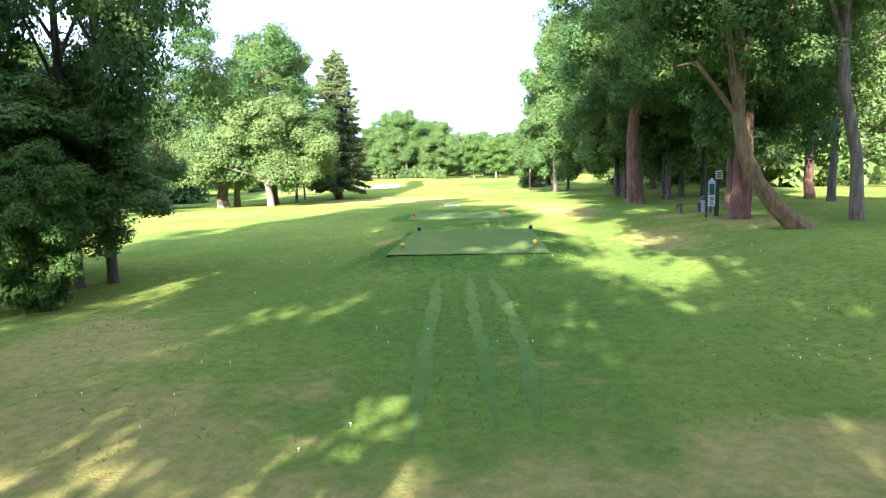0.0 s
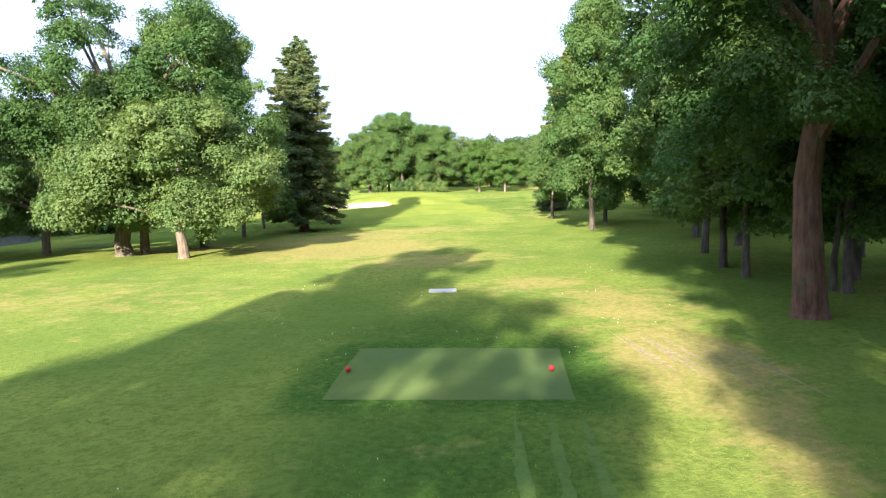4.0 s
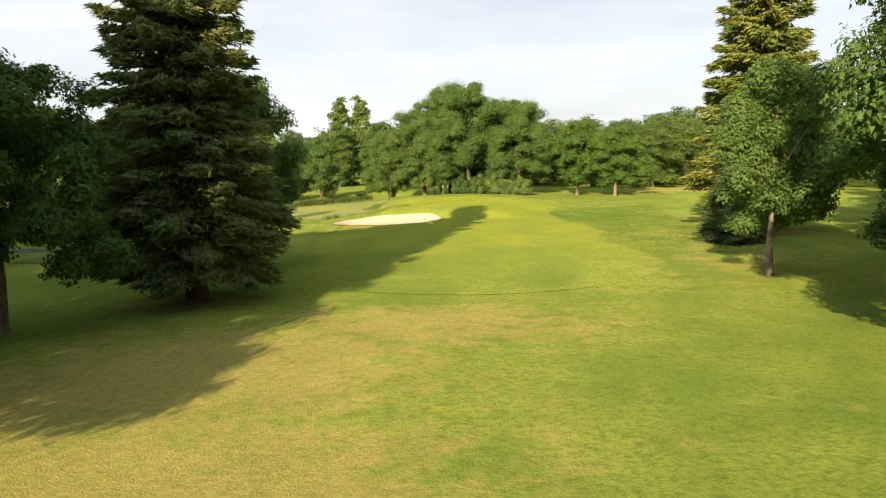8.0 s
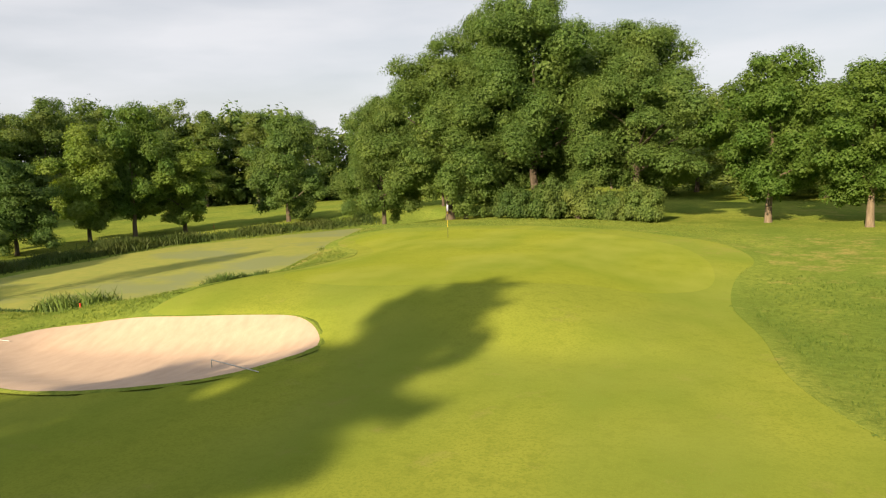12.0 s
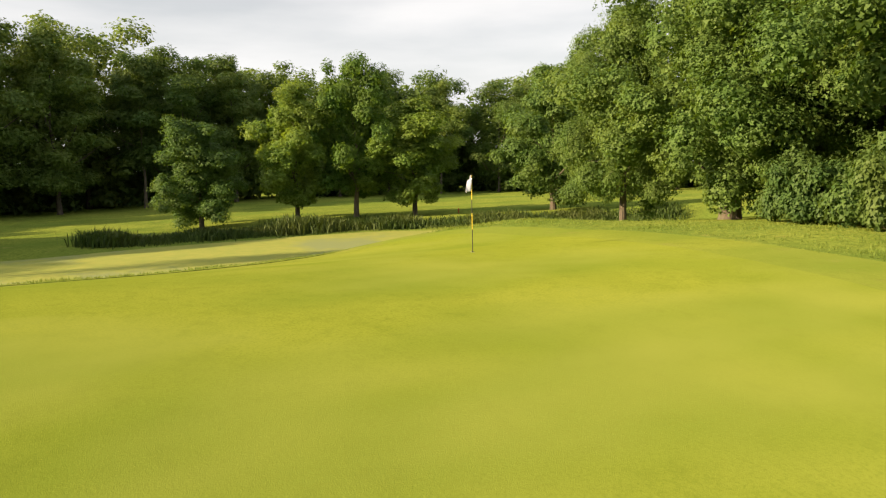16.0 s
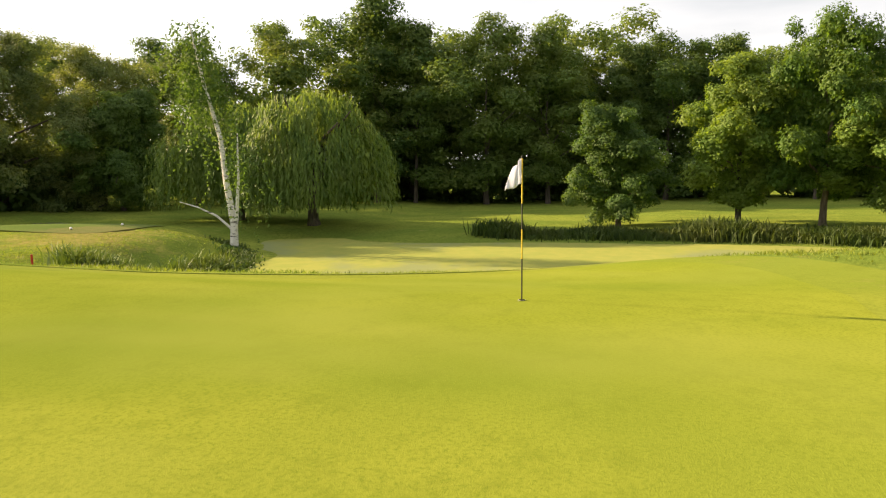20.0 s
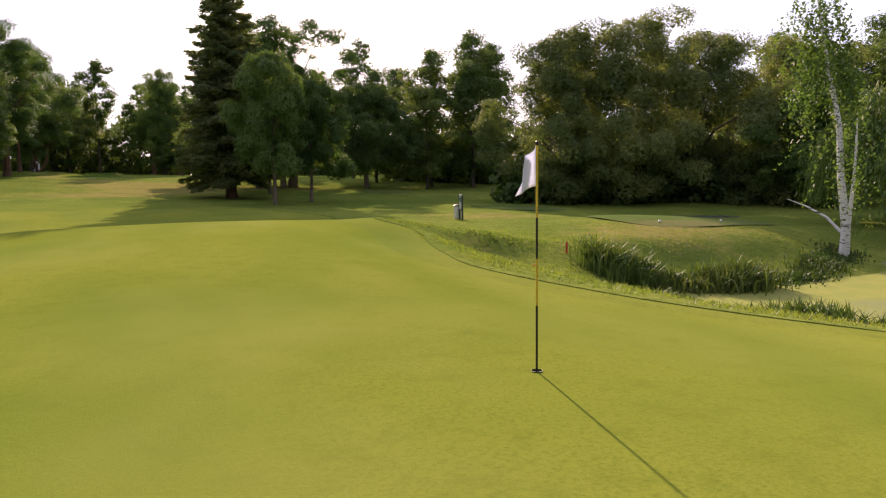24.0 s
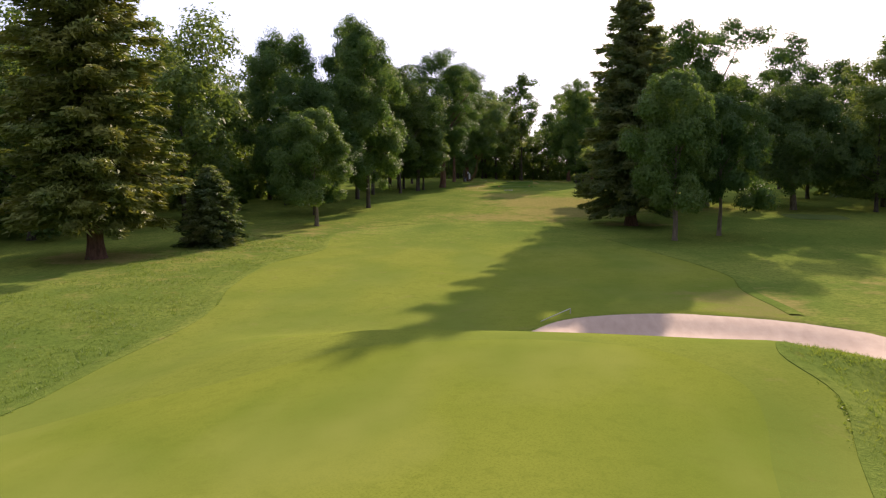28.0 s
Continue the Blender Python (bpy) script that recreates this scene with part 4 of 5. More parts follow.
# prototypes: built once, copied, then taken away
P = dict(
    oak=broadleaf(11, 20, 2.4, 8.5, 0.42, M_OAK, "dome", n=128, per=290, size=0.205, clump=0.175, limbs=12, name="oak_tree", boughs=34, rough=0.19, spread=0.085, fill=0.06, core=8, fine=1.35),
    oak_b=broadleaf(12, 20, 2.4, 8.0, 0.42, M_OAK, "round", n=128, per=290, size=0.205, clump=0.175, limbs=12, name="oak_tree", boughs=34, rough=0.19, spread=0.085, fill=0.06, core=8, fine=1.3),
    groveoak=broadleaf(19, 20, 3.2, 8.8, 0.40, M_OAK, "dome", n=170, per=290, size=0.20, clump=0.165, limbs=12, name="oak_tree", boughs=44, rough=0.20, spread=0.075, fill=0.08, core=8, solid=80, fine=1.3),
    redoak=broadleaf(17, 24, 5.6, 7.0, 0.54, M_OAK, "round", n=130, per=330, size=0.225, clump=0.20, limbs=9, bark_mat=M_REDBARK, name="oak_tree", boughs=34, core=4, rough=0.15, solid=20, heart_by=False, fine=1.5),
    highoak=broadleaf(14, 22, 6.4, 7.0, 0.34, M_OAK, "round", n=105, per=320, size=0.20, clump=0.20, limbs=8, bark_mat=M_REDBARK, name="oak_tree", boughs=30, core=4, solid=24, heart_by=False, fine=1.6),
    slimoak=broadleaf(15, 21.5, 5.4, 6.0, 0.20, M_OAK, "round", n=90, per=240, size=0.22, clump=0.21, limbs=7, name="oak_tree", boughs=30, core=8, solid=24, heart_by=False, fine=1.3),
    lowoak=broadleaf(16, 9.6, 2.2, 3.4, 0.14, M_OAK, "round", n=80, per=198, size=0.224, clump=0.22, limbs=6, name="oak_tree", boughs=20, core=6, solid=24, heart_by=False, fine=1.5),
    open_oak=broadleaf(13, 22, 8.0, 8.0, 0.60, M_OAK, "open", n=165, per=170, size=0.26, clump=0.15, limbs=14, bark_mat=M_PALEBARK, name="oak_tree", boughs=38, spread=0.13, fill=0.1, rough=0.3, core=6, solid=26, heart_by=False, fine=1.3),
    ivyoak=broadleaf(25, 12, 2.1, 7.2, 0.34, M_GREYOAK, "dome", n=150, per=330, size=0.19, clump=0.155, limbs=10, bark_mat=M_PALEBARK, name="oak_tree", boughs=44, rough=0.2, spread=0.08, fill=0.1, core=6, solid=40),
    airy=broadleaf(18, 20, 2.4, 6.6, 0.28, M_OAK, "tall", n=130, per=162, size=0.28, clump=0.18, limbs=9, name="ash_tree", boughs=32, spread=0.12, fill=0.3, rough=0.24, core=8, fine=1.4),
    parkoak=broadleaf(24, 11, 2.9, 4.5, 0.20, M_OAK, "round", n=80, per=168, size=0.246, clump=0.21, limbs=7, bark_mat=M_PALEBARK, name="oak_tree", boughs=22, rough=0.26, core=8, fine=1.35),
    maple=broadleaf(21, 11, 2.0, 4.5, 0.22, M_MAPLE, "round", n=80, per=252, size=0.185, clump=0.21, limbs=6, bark_mat=M_PALEBARK, name="maple_tree", boughs=22, core=8),
    maple_b=broadleaf(22, 10, 1.4, 3.5, 0.16, M_MAPLE, "tall", n=75, per=252, size=0.179, clump=0.23, limbs=6, name="maple_tree", boughs=20, core=8),
    ash=broadleaf(23, 9, 0.6, 4.1, 0.18, M_OAK, "dome", n=80, per=192, size=0.213, clump=0.21, limbs=6, name="ash_tree", boughs=20, core=8, fine=1.25),
    tall=broadleaf(31, 20, 1.6, 5.8, 0.24, M_WOOD, "tall", n=64, per=92, size=0.408, clump=0.24, limbs=5, name="woodland_tree", single=True, boughs=20, core=8, solid=36, fine=1.5),
    tall_b=broadleaf(32, 20, 1.2, 6.2, 0.26, M_WOOD, "round", n=66, per=92, size=0.408, clump=0.23, limbs=5, name="woodland_tree", single=True, boughs=20, core=8, rough=0.26, solid=36, fine=1.5),
    tall_c=broadleaf(33, 20, 4.6, 5.0, 0.19, M_WOOD, "tall", n=56, per=86, size=0.42, clump=0.25, limbs=5, name="woodland_tree", single=True, boughs=18, core=8, solid=36, fine=1.6),
    belt=broadleaf(34, 20, 0.8, 7.0, 0.26, M_WOOD, "dome", n=50, per=46, size=0.624, clump=0.25, limbs=4, name="woodland_tree", single=True, boughs=18, core=8, solid=36, fine=1.5),
    # shade, lofty and the thin kinds are for trees placed to cast shade
    shade=broadleaf(35, 24, 7.5, 6.4, 0.30, M_WOOD, "round", n=84, per=52, size=0.50, clump=0.23, limbs=5, name="woodland_tree", single=True, boughs=24, core=34, solid=False, heart_by=False),
    lofty=broadleaf(36, 25, 12.8, 3.9, 0.26, M_WOOD, "round", n=66, per=52, size=0.46, clump=0.28, limbs=5, name="woodland_tree", single=True, boughs=22, core=26, solid=False, heart_by=False),
    thin_belt=broadleaf(34, 20, 0.8, 7.0, 0.26, M_WOOD, "dome", n=50, per=46, size=0.52, clump=0.25, limbs=4, name="woodland_tree", single=True, boughs=18, core=24, solid=0, heart_by=False),
    thin_tall_b=broadleaf(32, 20, 1.2, 6.2, 0.26, M_WOOD, "round", n=66, per=92, size=0.34, clump=0.23, limbs=5, name="woodland_tree", single=True, boughs=20, core=22, rough=0.26, solid=0, heart_by=False),
    thin_highoak=broadleaf(14, 22, 6.4, 7.0, 0.42, M_OAK, "round", n=105, per=200, size=0.215, clump=0.20, limbs=8, bark_mat=M_REDBARK, name="oak_tree", boughs=30, core=60, solid=0, heart_by=False),
    poplar=broadleaf(41, 28, 1.5, 3.4, 0.4, M_WOOD, "column", n=80, per=45, size=0.84, clump=0.38, limbs=3, name="poplar_tree", single=True, boughs=40, spread=0.1, core=8, solid=36),
    fir=conifer(51, 22.3, 2.7, 6.5, 0.60, M_FIR, whorls=32, per=9, size=0.44, taper=0.47, dense=34),
    goldfir=conifer(52, 22, 3.2, 6.0, 0.50, M_GOLD, whorls=32, per=9, size=0.44, taper=0.52, leaders=1),
    spruce=conifer(53, 5.6, 0.35, 2.6, 0.10, M_FIR, whorls=20, per=10, size=0.24, name="spruce", taper=0.72, dense=46, leaders=1),
    weeping=willow(61, 9.8, 6.8, 0.5, M_WILLOW, strands=1900, links=15, low=0.1),
    bigwillow=broadleaf(62, 17, 0.2, 7.6, 0.45, M_GOLDWIL, "dome", n=150, per=190, size=0.27, clump=0.18, limbs=8, name="willow_tree", boughs=30, rough=0.26, core=6, solid=22, heart_by=False, fine=1.45),
    shrub=shrub(71, 2.8, 1.9, M_WOOD, n=30, per=216, size=0.162),
    shrub_b=shrub(72, 1.6, 1.3, M_OAK, n=16, per=132, size=0.19),
)

# --- trees by the first tee
place(P["slimoak"], -11.0, 22.2, 0.94, 0.66, label="tall dark oak over the first tee, slim trunk", category="tree", group="twin oaks")
place(P["slimoak"], -10.3, 22.9, 1.03, 0.74, turn=200, label="tall dark oak over the first tee, slim trunk", category="tree", group="twin oaks")
place(P["lowoak"], -11.8, 22.4, 0.70, 1.05, label="dense dark tree with low branches beside the oak", category="tree")
place(P["lowoak"], -14.2, 23.6, 0.78, 1.15, turn=120, label="dense dark tree with low branches beside the oak", category="tree")
place(P["lowoak"], -10.5, 20.6, 0.52, 0.6, turn=250, label="dense dark tree with low branches beside the oak", category="tree")
place(P["shrub_b"], -10.6, 18.9, 0.95, 0.75, label="low dark bush at the foot of a tree", category="bush")
place(P["maple_b"], -10.1, 18.8, 0.42, 0.42, label="slim dark sapling beside a bush", category="tree")
place(P["highoak"], 12.3, 30.2, 1.05, 1.2, turn=70, label="thick-trunked oak in deep shade beside the tee sign", category="tree")
place(P["lowoak"], 12.9, 31.4, 1.35, 1.1, turn=75, label="leafy undergrown oak round a thick trunk", category="tree")
place(P["highoak"], 14.3, 35.9, 0.98, 0.9, turn=310, label="tall oak with a straight trunk behind the tee sign", category="tree")
place(P["highoak"], 24.6, 48.4, 1.0, 0.9, turn=200, label="tall oak in the shade of the grove", category="tree")
place(P["redoak"], 13.8, 51.4, 1.0, 1.0, turn=20, label="large oak with a thick straight reddish trunk", category="tree")
for x, y, h in ((17.4, 55.5, 0.95), (19.4, 58.5, 1.0), (20.7, 57.2, 0.9), (15.7, 64.2, 0.9), (15.4, 60.6, 0.8), (22.6, 56.0, 1.0), (24.6, 60.3, 1.0), (17.0, 70.5, 1.0), (20.5, 74.0, 1.05), (22.0, 41.0, 1.0), (24.0, 66.0, 0.9)):
    place(P["tall_c"], x, y, h, h * 1.15, label="slender shaded tree in a grove", category="tree", group="grove beside the tee")
place(P["airy"], 15.0, 95.0, 1.15, 0.88, label="tall airy tree at the edge of the grove", category="tree")
place(P["airy"], 18.4, 104.5, 0.75, 0.8, label="leafy tree at the edge of the grove", category="tree")
place(P["airy"], 20.5, 82.0, 1.2, 1.0, label="tall airy tree at the edge of the grove", category="tree")
place(P["oak_b"], 27.0, 92.0, 1.1, 0.8, label="tall oak at the edge of the grove", category="tree")
place(P["parkoak"], 14.2, 115.2, 1.0, 0.9, label="olive green tree with a slim trunk", category="tree")
place(P["maple_b"], 30.3, 99.0, 0.6, 0.65, label="small round tree in the rough", category="tree")
# spots and heights mostly chosen for the shade thrown on the tee
for x, y, h in ((-3, -9, 0.66), (6, -11, 0.9), (10.5, -7, 1.0), (-8, -15, 1.0), (17, 4, 0.85), (24, -8, 1.0), (-15, -6, 1.0), (33, 10, 1.2), (-30, -10, 0.9), (34, -12, 1.1), (-3, -26, 0.8), (12, -20, 1.2), (38, -6, 1.1), (22, -1, 0.9), (9, -16, 1.1), (-8.0, -7.0, 0.85)):
    place(P["thin_belt"], x, y, h, 1.0, label="tall tree behind the first tee", category="tree", group="trees behind the tee")
# three unseen trees added to close sun gaps on the ground ahead
place(P["thin_tall_b"], -12.2, -8.0, 0.62, 0.8, label="leafy tree added behind the first tee for shade", category="tree", group="trees behind the tee")
place(P["thin_tall_b"], 0.9, -9.0, 0.58, 0.55, label="low narrow tree added behind the first tee for shade", category="tree", group="trees behind the tee")
place(P["thin_tall_b"], 4.4, -9.0, 0.74, 0.72, label="leafy narrow tree added behind the first tee for shade", category="tree", group="trees behind the tee")
# trunks stand out of view; added to put the tee in shade
for x, y, h in ((-8.5, 5, 0.95), (-14, 8, 0.95)):
    place(P["thin_highoak"], x, y, h, 0.92, label="high-crowned oak added beside the first tee for its shade", category="tree", group="trees behind the tee")

# shade casters added out of view, right of the tee
for x, y, h in ((13.0, 1.5, 0.78), (18.0, 8.5, 0.78), (15.5, -4.0, 0.85)):
    place(P["thin_tall_b"], x, y, h, 0.95, label="leafy tree added out of view to shade the grove side", category="tree", group="grove beside the tee")

# added out of view, only to block sun from the tee
for x, y, h in ((12.5, -2.0, 0.85), (9.5, 1.0, 0.8), (17.0, -5.0, 0.85)):
    place(P["shade"], x, y, h, 1.0, label="unseen high-crowned tree added to shade the first tee", category="tree", group="trees behind the tee")

# unseen, added so that its high crown darkens the ground farther on
for x, y, h in ((3.3, -1.0, 1.03),):
    place(P["lofty"], x, y, h, 1.1, label="unseen slender tree with a high narrow crown, added for shade", category="tree", group="trees behind the tee")
place(P["lowoak"], 15.5, 63.8, 1.15, 1.25, turn=30, label="undergrown oak with foliage hanging near the grass", category="tree", group="grove beside the tee")
place(P["lowoak"], 17.2, 56.2, 1.1, 1.0, turn=150, label="undergrown oak with foliage hanging near the grass", category="tree", group="grove beside the tee")

# --- fairway, west side
place(P["open_oak"], -26.2, 86.3, 0.98, 1.08, label="old oak with bare upper limbs and an ivy-clad trunk", category="tree")
place(P["ivyoak"], -24.8, 87.1, 1.30, 1.10, label="leafy lower oak grown together with the old oak", category="tree")
place(P["oak_b"], -21.0, 91.0, 1.05, 0.92, label="tall dark upright tree close to the old oak", category="tree")
place(P["ivyoak"], -19.3, 81.2, 1.0, 1.12, turn=140, label="broad leafy oak with an ivied trunk", category="tree")
place(P["ivyoak"], -35.5, 91.0, 1.15, 1.0, turn=250, label="leafy tree beside the old oak", category="tree")
place(P["parkoak"], -20.7, 102.5, 1.08, 1.0, label="small tree with a slim forked trunk", category="tree")
place(P["fir"], -15.7, 110.0, 0.99, 0.83, label="tall dark conifer with drooping layered branches", category="tree")
place(P["parkoak"], -18.2, 122.2, 1.18, 0.92, label="leafy round tree in front of the conifer", category="tree")
place(P["parkoak"], -22.4, 117.4, 1.05, 0.85, turn=50, label="leafy tree with a thin trunk beside the conifer", category="tree")

# --- fairway, east side
place(P["goldfir"], 20.6, 138.9, 1.12, 1.0, label="tall golden-green conifer in a bed of needles", category="tree")
place(P["spruce"], 16.4, 131.3, 1.05, 1.05, label="small bushy dark spruce", category="tree")
for x, y, h, w in ((30, 112, 1.05, 1.1), (34, 82, 1.05, 1.15), (38, 122, 1.0, 1.1), (42, 98, 1.05, 1.1), (46, 132, 1.0, 1.1), (52, 110, 1.1, 1.2), (48, 82, 1.1, 1.2), (44, 150, 0.95, 1.1), (54, 142, 1.0, 1.1), (56, 60, 1.1, 1.1), (58, 42, 1.1, 1.1), (60, 90, 1.1, 1.2), (58, 165, 0.9, 1.1), (34, 129, 0.8, 1.2), (37, 116, 0.9, 1.2)):
    place(P["tall_b" if int(x + y) % 2 else "belt"], x, y, h, w, label="tall woodland tree east of the fairway", category="tree", group="east woodland")

# --- behind the green
place(P["groveoak"], -9.5, 200.5, 0.96, 0.98, label="large domed dark green tree behind the green", category="tree")
place(P["groveoak"], -1.0, 199.8, 0.80, 0.86, turn=80, label="broad dark tree beside the large domed tree", category="tree")
place(P["oak"], -17.6, 201.0, 0.82, 0.90, label="broad tree with branches hanging to the grass", category="tree")
place(P["oak"], -24.0, 200.5, 0.66, 0.55, label="tall leafy tree at the edge of the grove", category="tree")
place(P["oak"], -13.4, 204.5, 0.98, 0.86, turn=100, label="tree inside the grove behind the green", category="tree")
place(P["oak"], -5.0, 204.0, 0.84, 0.82, turn=230, label="tree inside the grove behind the green", category="tree")
place(P["ash"], -15.4, 198.4, 1.1, 1.0, turn=290, label="dense low tree in front of the grove trunks", category="tree", group="grove behind the green")
for x, y, s in ((-10.4, 194.8, 0.95), (-7.4, 194.6, 1.1), (-5.0, 195.0, 1.05), (-2.6, 194.4, 0.75), (-0.4, 194.2, 1.05)):
    place(P["shrub"], x, y, s * 1.25, s * 0.92, label="dense green bush at the foot of the trees", category="bush", group="bushes behind the green")
place(P["maple"], 8.8, 195.3, 1.10, 1.05, label="round-crowned tree with a pale forked trunk", category="tree", group="pair of trees behind the green")
place(P["maple"], 14.5, 191.2, 0.98, 1.08, turn=140, label="round-crowned tree with a pale trunk", category="tree", group="pair of trees behind the green")
for x, y, h, w in ((24, 214, 0.62, 0.9), (31, 219, 0.64, 1.0), (38, 217, 0.68, 1.0), (45, 212, 0.66, 1.0), (53, 206, 0.66, 1.0), (27, 228, 0.7, 1.0), (60, 198, 0.7, 1.0), (33, 236, 0.7, 1.0), (66, 186, 0.7, 1.0), (37, 258, 0.85, 1.2), (26, 262, 0.7, 1.1), (14, 250, 0.66, 1.1), (6, 242, 0.72, 1.1), (48, 240, 0.8, 1.1), (20, 240, 0.7, 1.1), (1, 232, 0.7, 1.1), (13, 226, 0.6, 1.1), (18, 222, 0.6, 1.0)):
    place(P["tall_b" if y < 225 else "belt"], x, y, h, w * 1.05, label="leafy tree in the belt beyond the green", category="tree", group="belt beyond the green")

# --- west bank of the pond
place(P["ash"], -50.9, 184.2, 0.88, 0.95, label="sunlit bushy tree above the reeds", category="tree", group="row on the pond bank")
place(P["maple_b"], -50.4, 191.8, 1.08, 1.1, label="upright young tree above the reeds", category="tree", group="row on the pond bank")
place(P["maple"], -49.3, 196.6, 1.15, 0.92, label="light green round tree above the reeds", category="tree", group="row on the pond bank")
place(P["maple_b"], -46.3, 200.5, 0.95, 1.2, label="leafy tree with branches near the water", category="tree", group="row on the pond bank")
place(P["ash"], -39.2, 209.5, 1.3, 1.25, label="wide tree with layered branches near the pond", category="tree", group="row on the pond bank")
place(P["maple_b"], -31.0, 222.0, 1.0, 1.1, label="leafy tree at the end of the pond", category="tree", group="row on the pond bank")
place(P["maple_b"], -25.5, 225.0, 0.9, 1.1, label="leafy tree at the end of the pond", category="tree", group="row on the pond bank")
place(P["weeping"], -53.0, 155.5, 0.95, 0.85, turn=130, label="weeping willow beside the pond, behind the birch", category="tree")
place(P["weeping"], -49.4, 163.0, 0.98, 0.78, label="weeping willow hanging over the pond", category="tree")
place(P["bigwillow"], -46.5, 124.5, 1.0, 0.9, label="large golden-tinged willow beside the lake", category="tree", group="willows by the lake")
place(P["bigwillow"], -52.5, 127.5, 1.05, 1.0, turn=60, label="large golden-tinged willow beside the lake", category="tree", group="willows by the lake")
place(P["bigwillow"], -60.0, 128.5, 1.0, 1.0, turn=190, label="large golden-tinged willow beside the lake", category="tree", group="willows by the lake")
place(P["bigwillow"], -68.0, 133.0, 0.95, 1.0, turn=250, label="large golden-tinged willow beside the lake", category="tree", group="willows by the lake")
place(P["ash"], -63.0, 138.8, 1.25, 1.25, label="tree with a dark leaning trunk on the lawn", category="tree")
for x, y, h, w in ((-47, 86, 1.0, 1.1), (-57, 80, 1.2, 1.2), (-61, 76, 1.15, 1.1), (-42, 74, 0.9, 1.0), (-50, 62, 1.0, 1.1), (-45, 48, 1.0, 1.1), (-66, 92, 1.1, 1.2), (-52, 90, 0.9, 1.1), (-44, 92, 0.7, 0.9), (-78, 100, 1.0, 1.2), (-84, 116, 1.0, 1.2), (-40, 30, 1.0, 1.1), (-48, 16, 1.0, 1.2), (-62, 6, 1.1, 1.2), (-36, 8, 1.0, 1.1), (-75, 140, 0.9, 1.1), (-84, 130, 1.0, 1.1), (-78, 76, 1.1, 1.2)):
    place(P["belt" if int(x * y) % 2 else "tall"], x, y, h, w, label="tall dark tree west of the fairway", category="tree", group="western woodland")

# --- woodland beyond the pond
rnd = random.Random(8)
wood_edge = [(-79, 150), (-82, 158), (-83, 165), (-84, 172), (-84, 179), (-85, 186), (-86, 193), (-87, 200), (-87, 207), (-86, 214), (-84, 221), (-81, 228), (-77, 235), (-72, 242), (-66, 248), (-58, 254), (-49, 259), (-40, 262), (-30, 265), (-19, 264), (-8, 262)]
for k, (x, y) in enumerate(wood_edge):
    for row in range(2 if k < 15 else 1):
        kind = ("tall_b", "tall", "tall_c")[(k + row) % 3] if row == 0 else "belt"
        s = rnd.uniform(0.9, 1.1) * (1.10 if k < 5 else 0.88 if k < 7 else 0.86 if k < 11 else 0.84)
        place(P[kind], x - row * 8 * (1 if k < 12 else 0.3) + rnd.uniform(-1.5, 1.5), y + (row * 8 if k >= 12 else 3 * row) + rnd.uniform(-2.0, 2.0), s, s * 1.15, label="tall woodland tree beyond the pond", category="tree", group="woodland beyond the pond")
place(P["poplar"], -64.0, 318.0, 0.98, 1.15, label="far slender poplar above the treeline", category="tree", group="far poplars")
place(P["poplar"], -57.5, 320.0, 1.0, 1.15, label="far slender poplar above the treeline", category="tree", group="far poplars")


def wood_mass(name, line, low, high, depth, count, seed, label, per=34):
    """The closed inside of a far wood: thickets and crowns that nobody could count."""
    rng = np.random.default_rng(seed)
    line = np.array(line, float)
    cum = np.r_[0, np.cumsum(np.linalg.norm(np.diff(line, axis=0), axis=1))]
    d = (np.arange(count) + rng.random(count)) / count * cum[-1]
    x = np.interp(d, cum, line[:, 0]) + rng.uniform(-0.5, 0.5, count) * depth
    y = np.interp(d, cum, line[:, 1]) + rng.uniform(-0.5, 0.5, count) * depth
    roof = low + (high - low) * (0.5 + 0.3 * np.sin(d * 0.21 + seed) + 0.2 * np.sin(d * 0.53))
    z = ground(x, y) + roof * np.where(rng.random(count) < 0.3, 0.2 * rng.random(count), rng.random(count))
    c, r = np.stack([x, y, z], 1), rng.uniform(2.0, 3.6, count)
    ob = new(name, card_mesh(name, clumps(c, r, per, 0.85, rng), M_WOOD, inner(c, r * 1.25, rng, per=per - 6)))
    return tagged(ob, label, "wood", kind="stuff")


wood_mass("wood_west", [(-90, 140), (-94, 165), (-96, 195), (-95, 222), (-84, 242), (-66, 258), (-44, 270), (-16, 274)], 11, 16, 9, 800, 1, "dark closed woodland beyond the pond")
wood_mass("wood_north", [(-16, 276), (18, 275), (46, 268), (70, 240), (82, 200)], 10, 16, 10, 480, 2, "far belt of trees beyond the green")
wood_mass("wood_east", [(84, 196), (76, 150), (74, 105), (70, 60), (62, 20), (52, -20)], 9, 16, 10, 620, 3, "far wood east of the course", 24)
wood_mass("wood_south", [(52, -28), (20, -40), (-20, -42), (-62, -26), (-92, 4)], 10, 17, 10, 600, 4, "far wood behind the first tee", 24)
wood_mass("thicket_west", [(-48, 66), (-60, 80), (-82, 92)], 5, 9, 7, 170, 6, "dark thicket under the western trees")
wood_mass("thicket_south", [(44, -12), (8, -24), (-34, -17), (-62, 2)], 3, 6, 6, 190, 7, "dark thicket below the far southern trees", 24)
wood_mass("thicket_east", [(40, 76), (47, 108), (52, 138), (60, 160)], 6, 11, 7, 260, 8, "dark thicket under the eastern trees", 26)
wood_mass("thicket_lake", [(-42.5, 121.5), (-50, 125), (-58, 127), (-66, 131)], 2.5, 4.0, 3, 90, 11, "dark undergrowth below the willows", 30)
wood_mass("wood_southwest", [(-96, 8), (-104, 50), (-104, 95), (-94, 138)], 9, 15, 10, 380, 5, "far wood west of the course", 24)


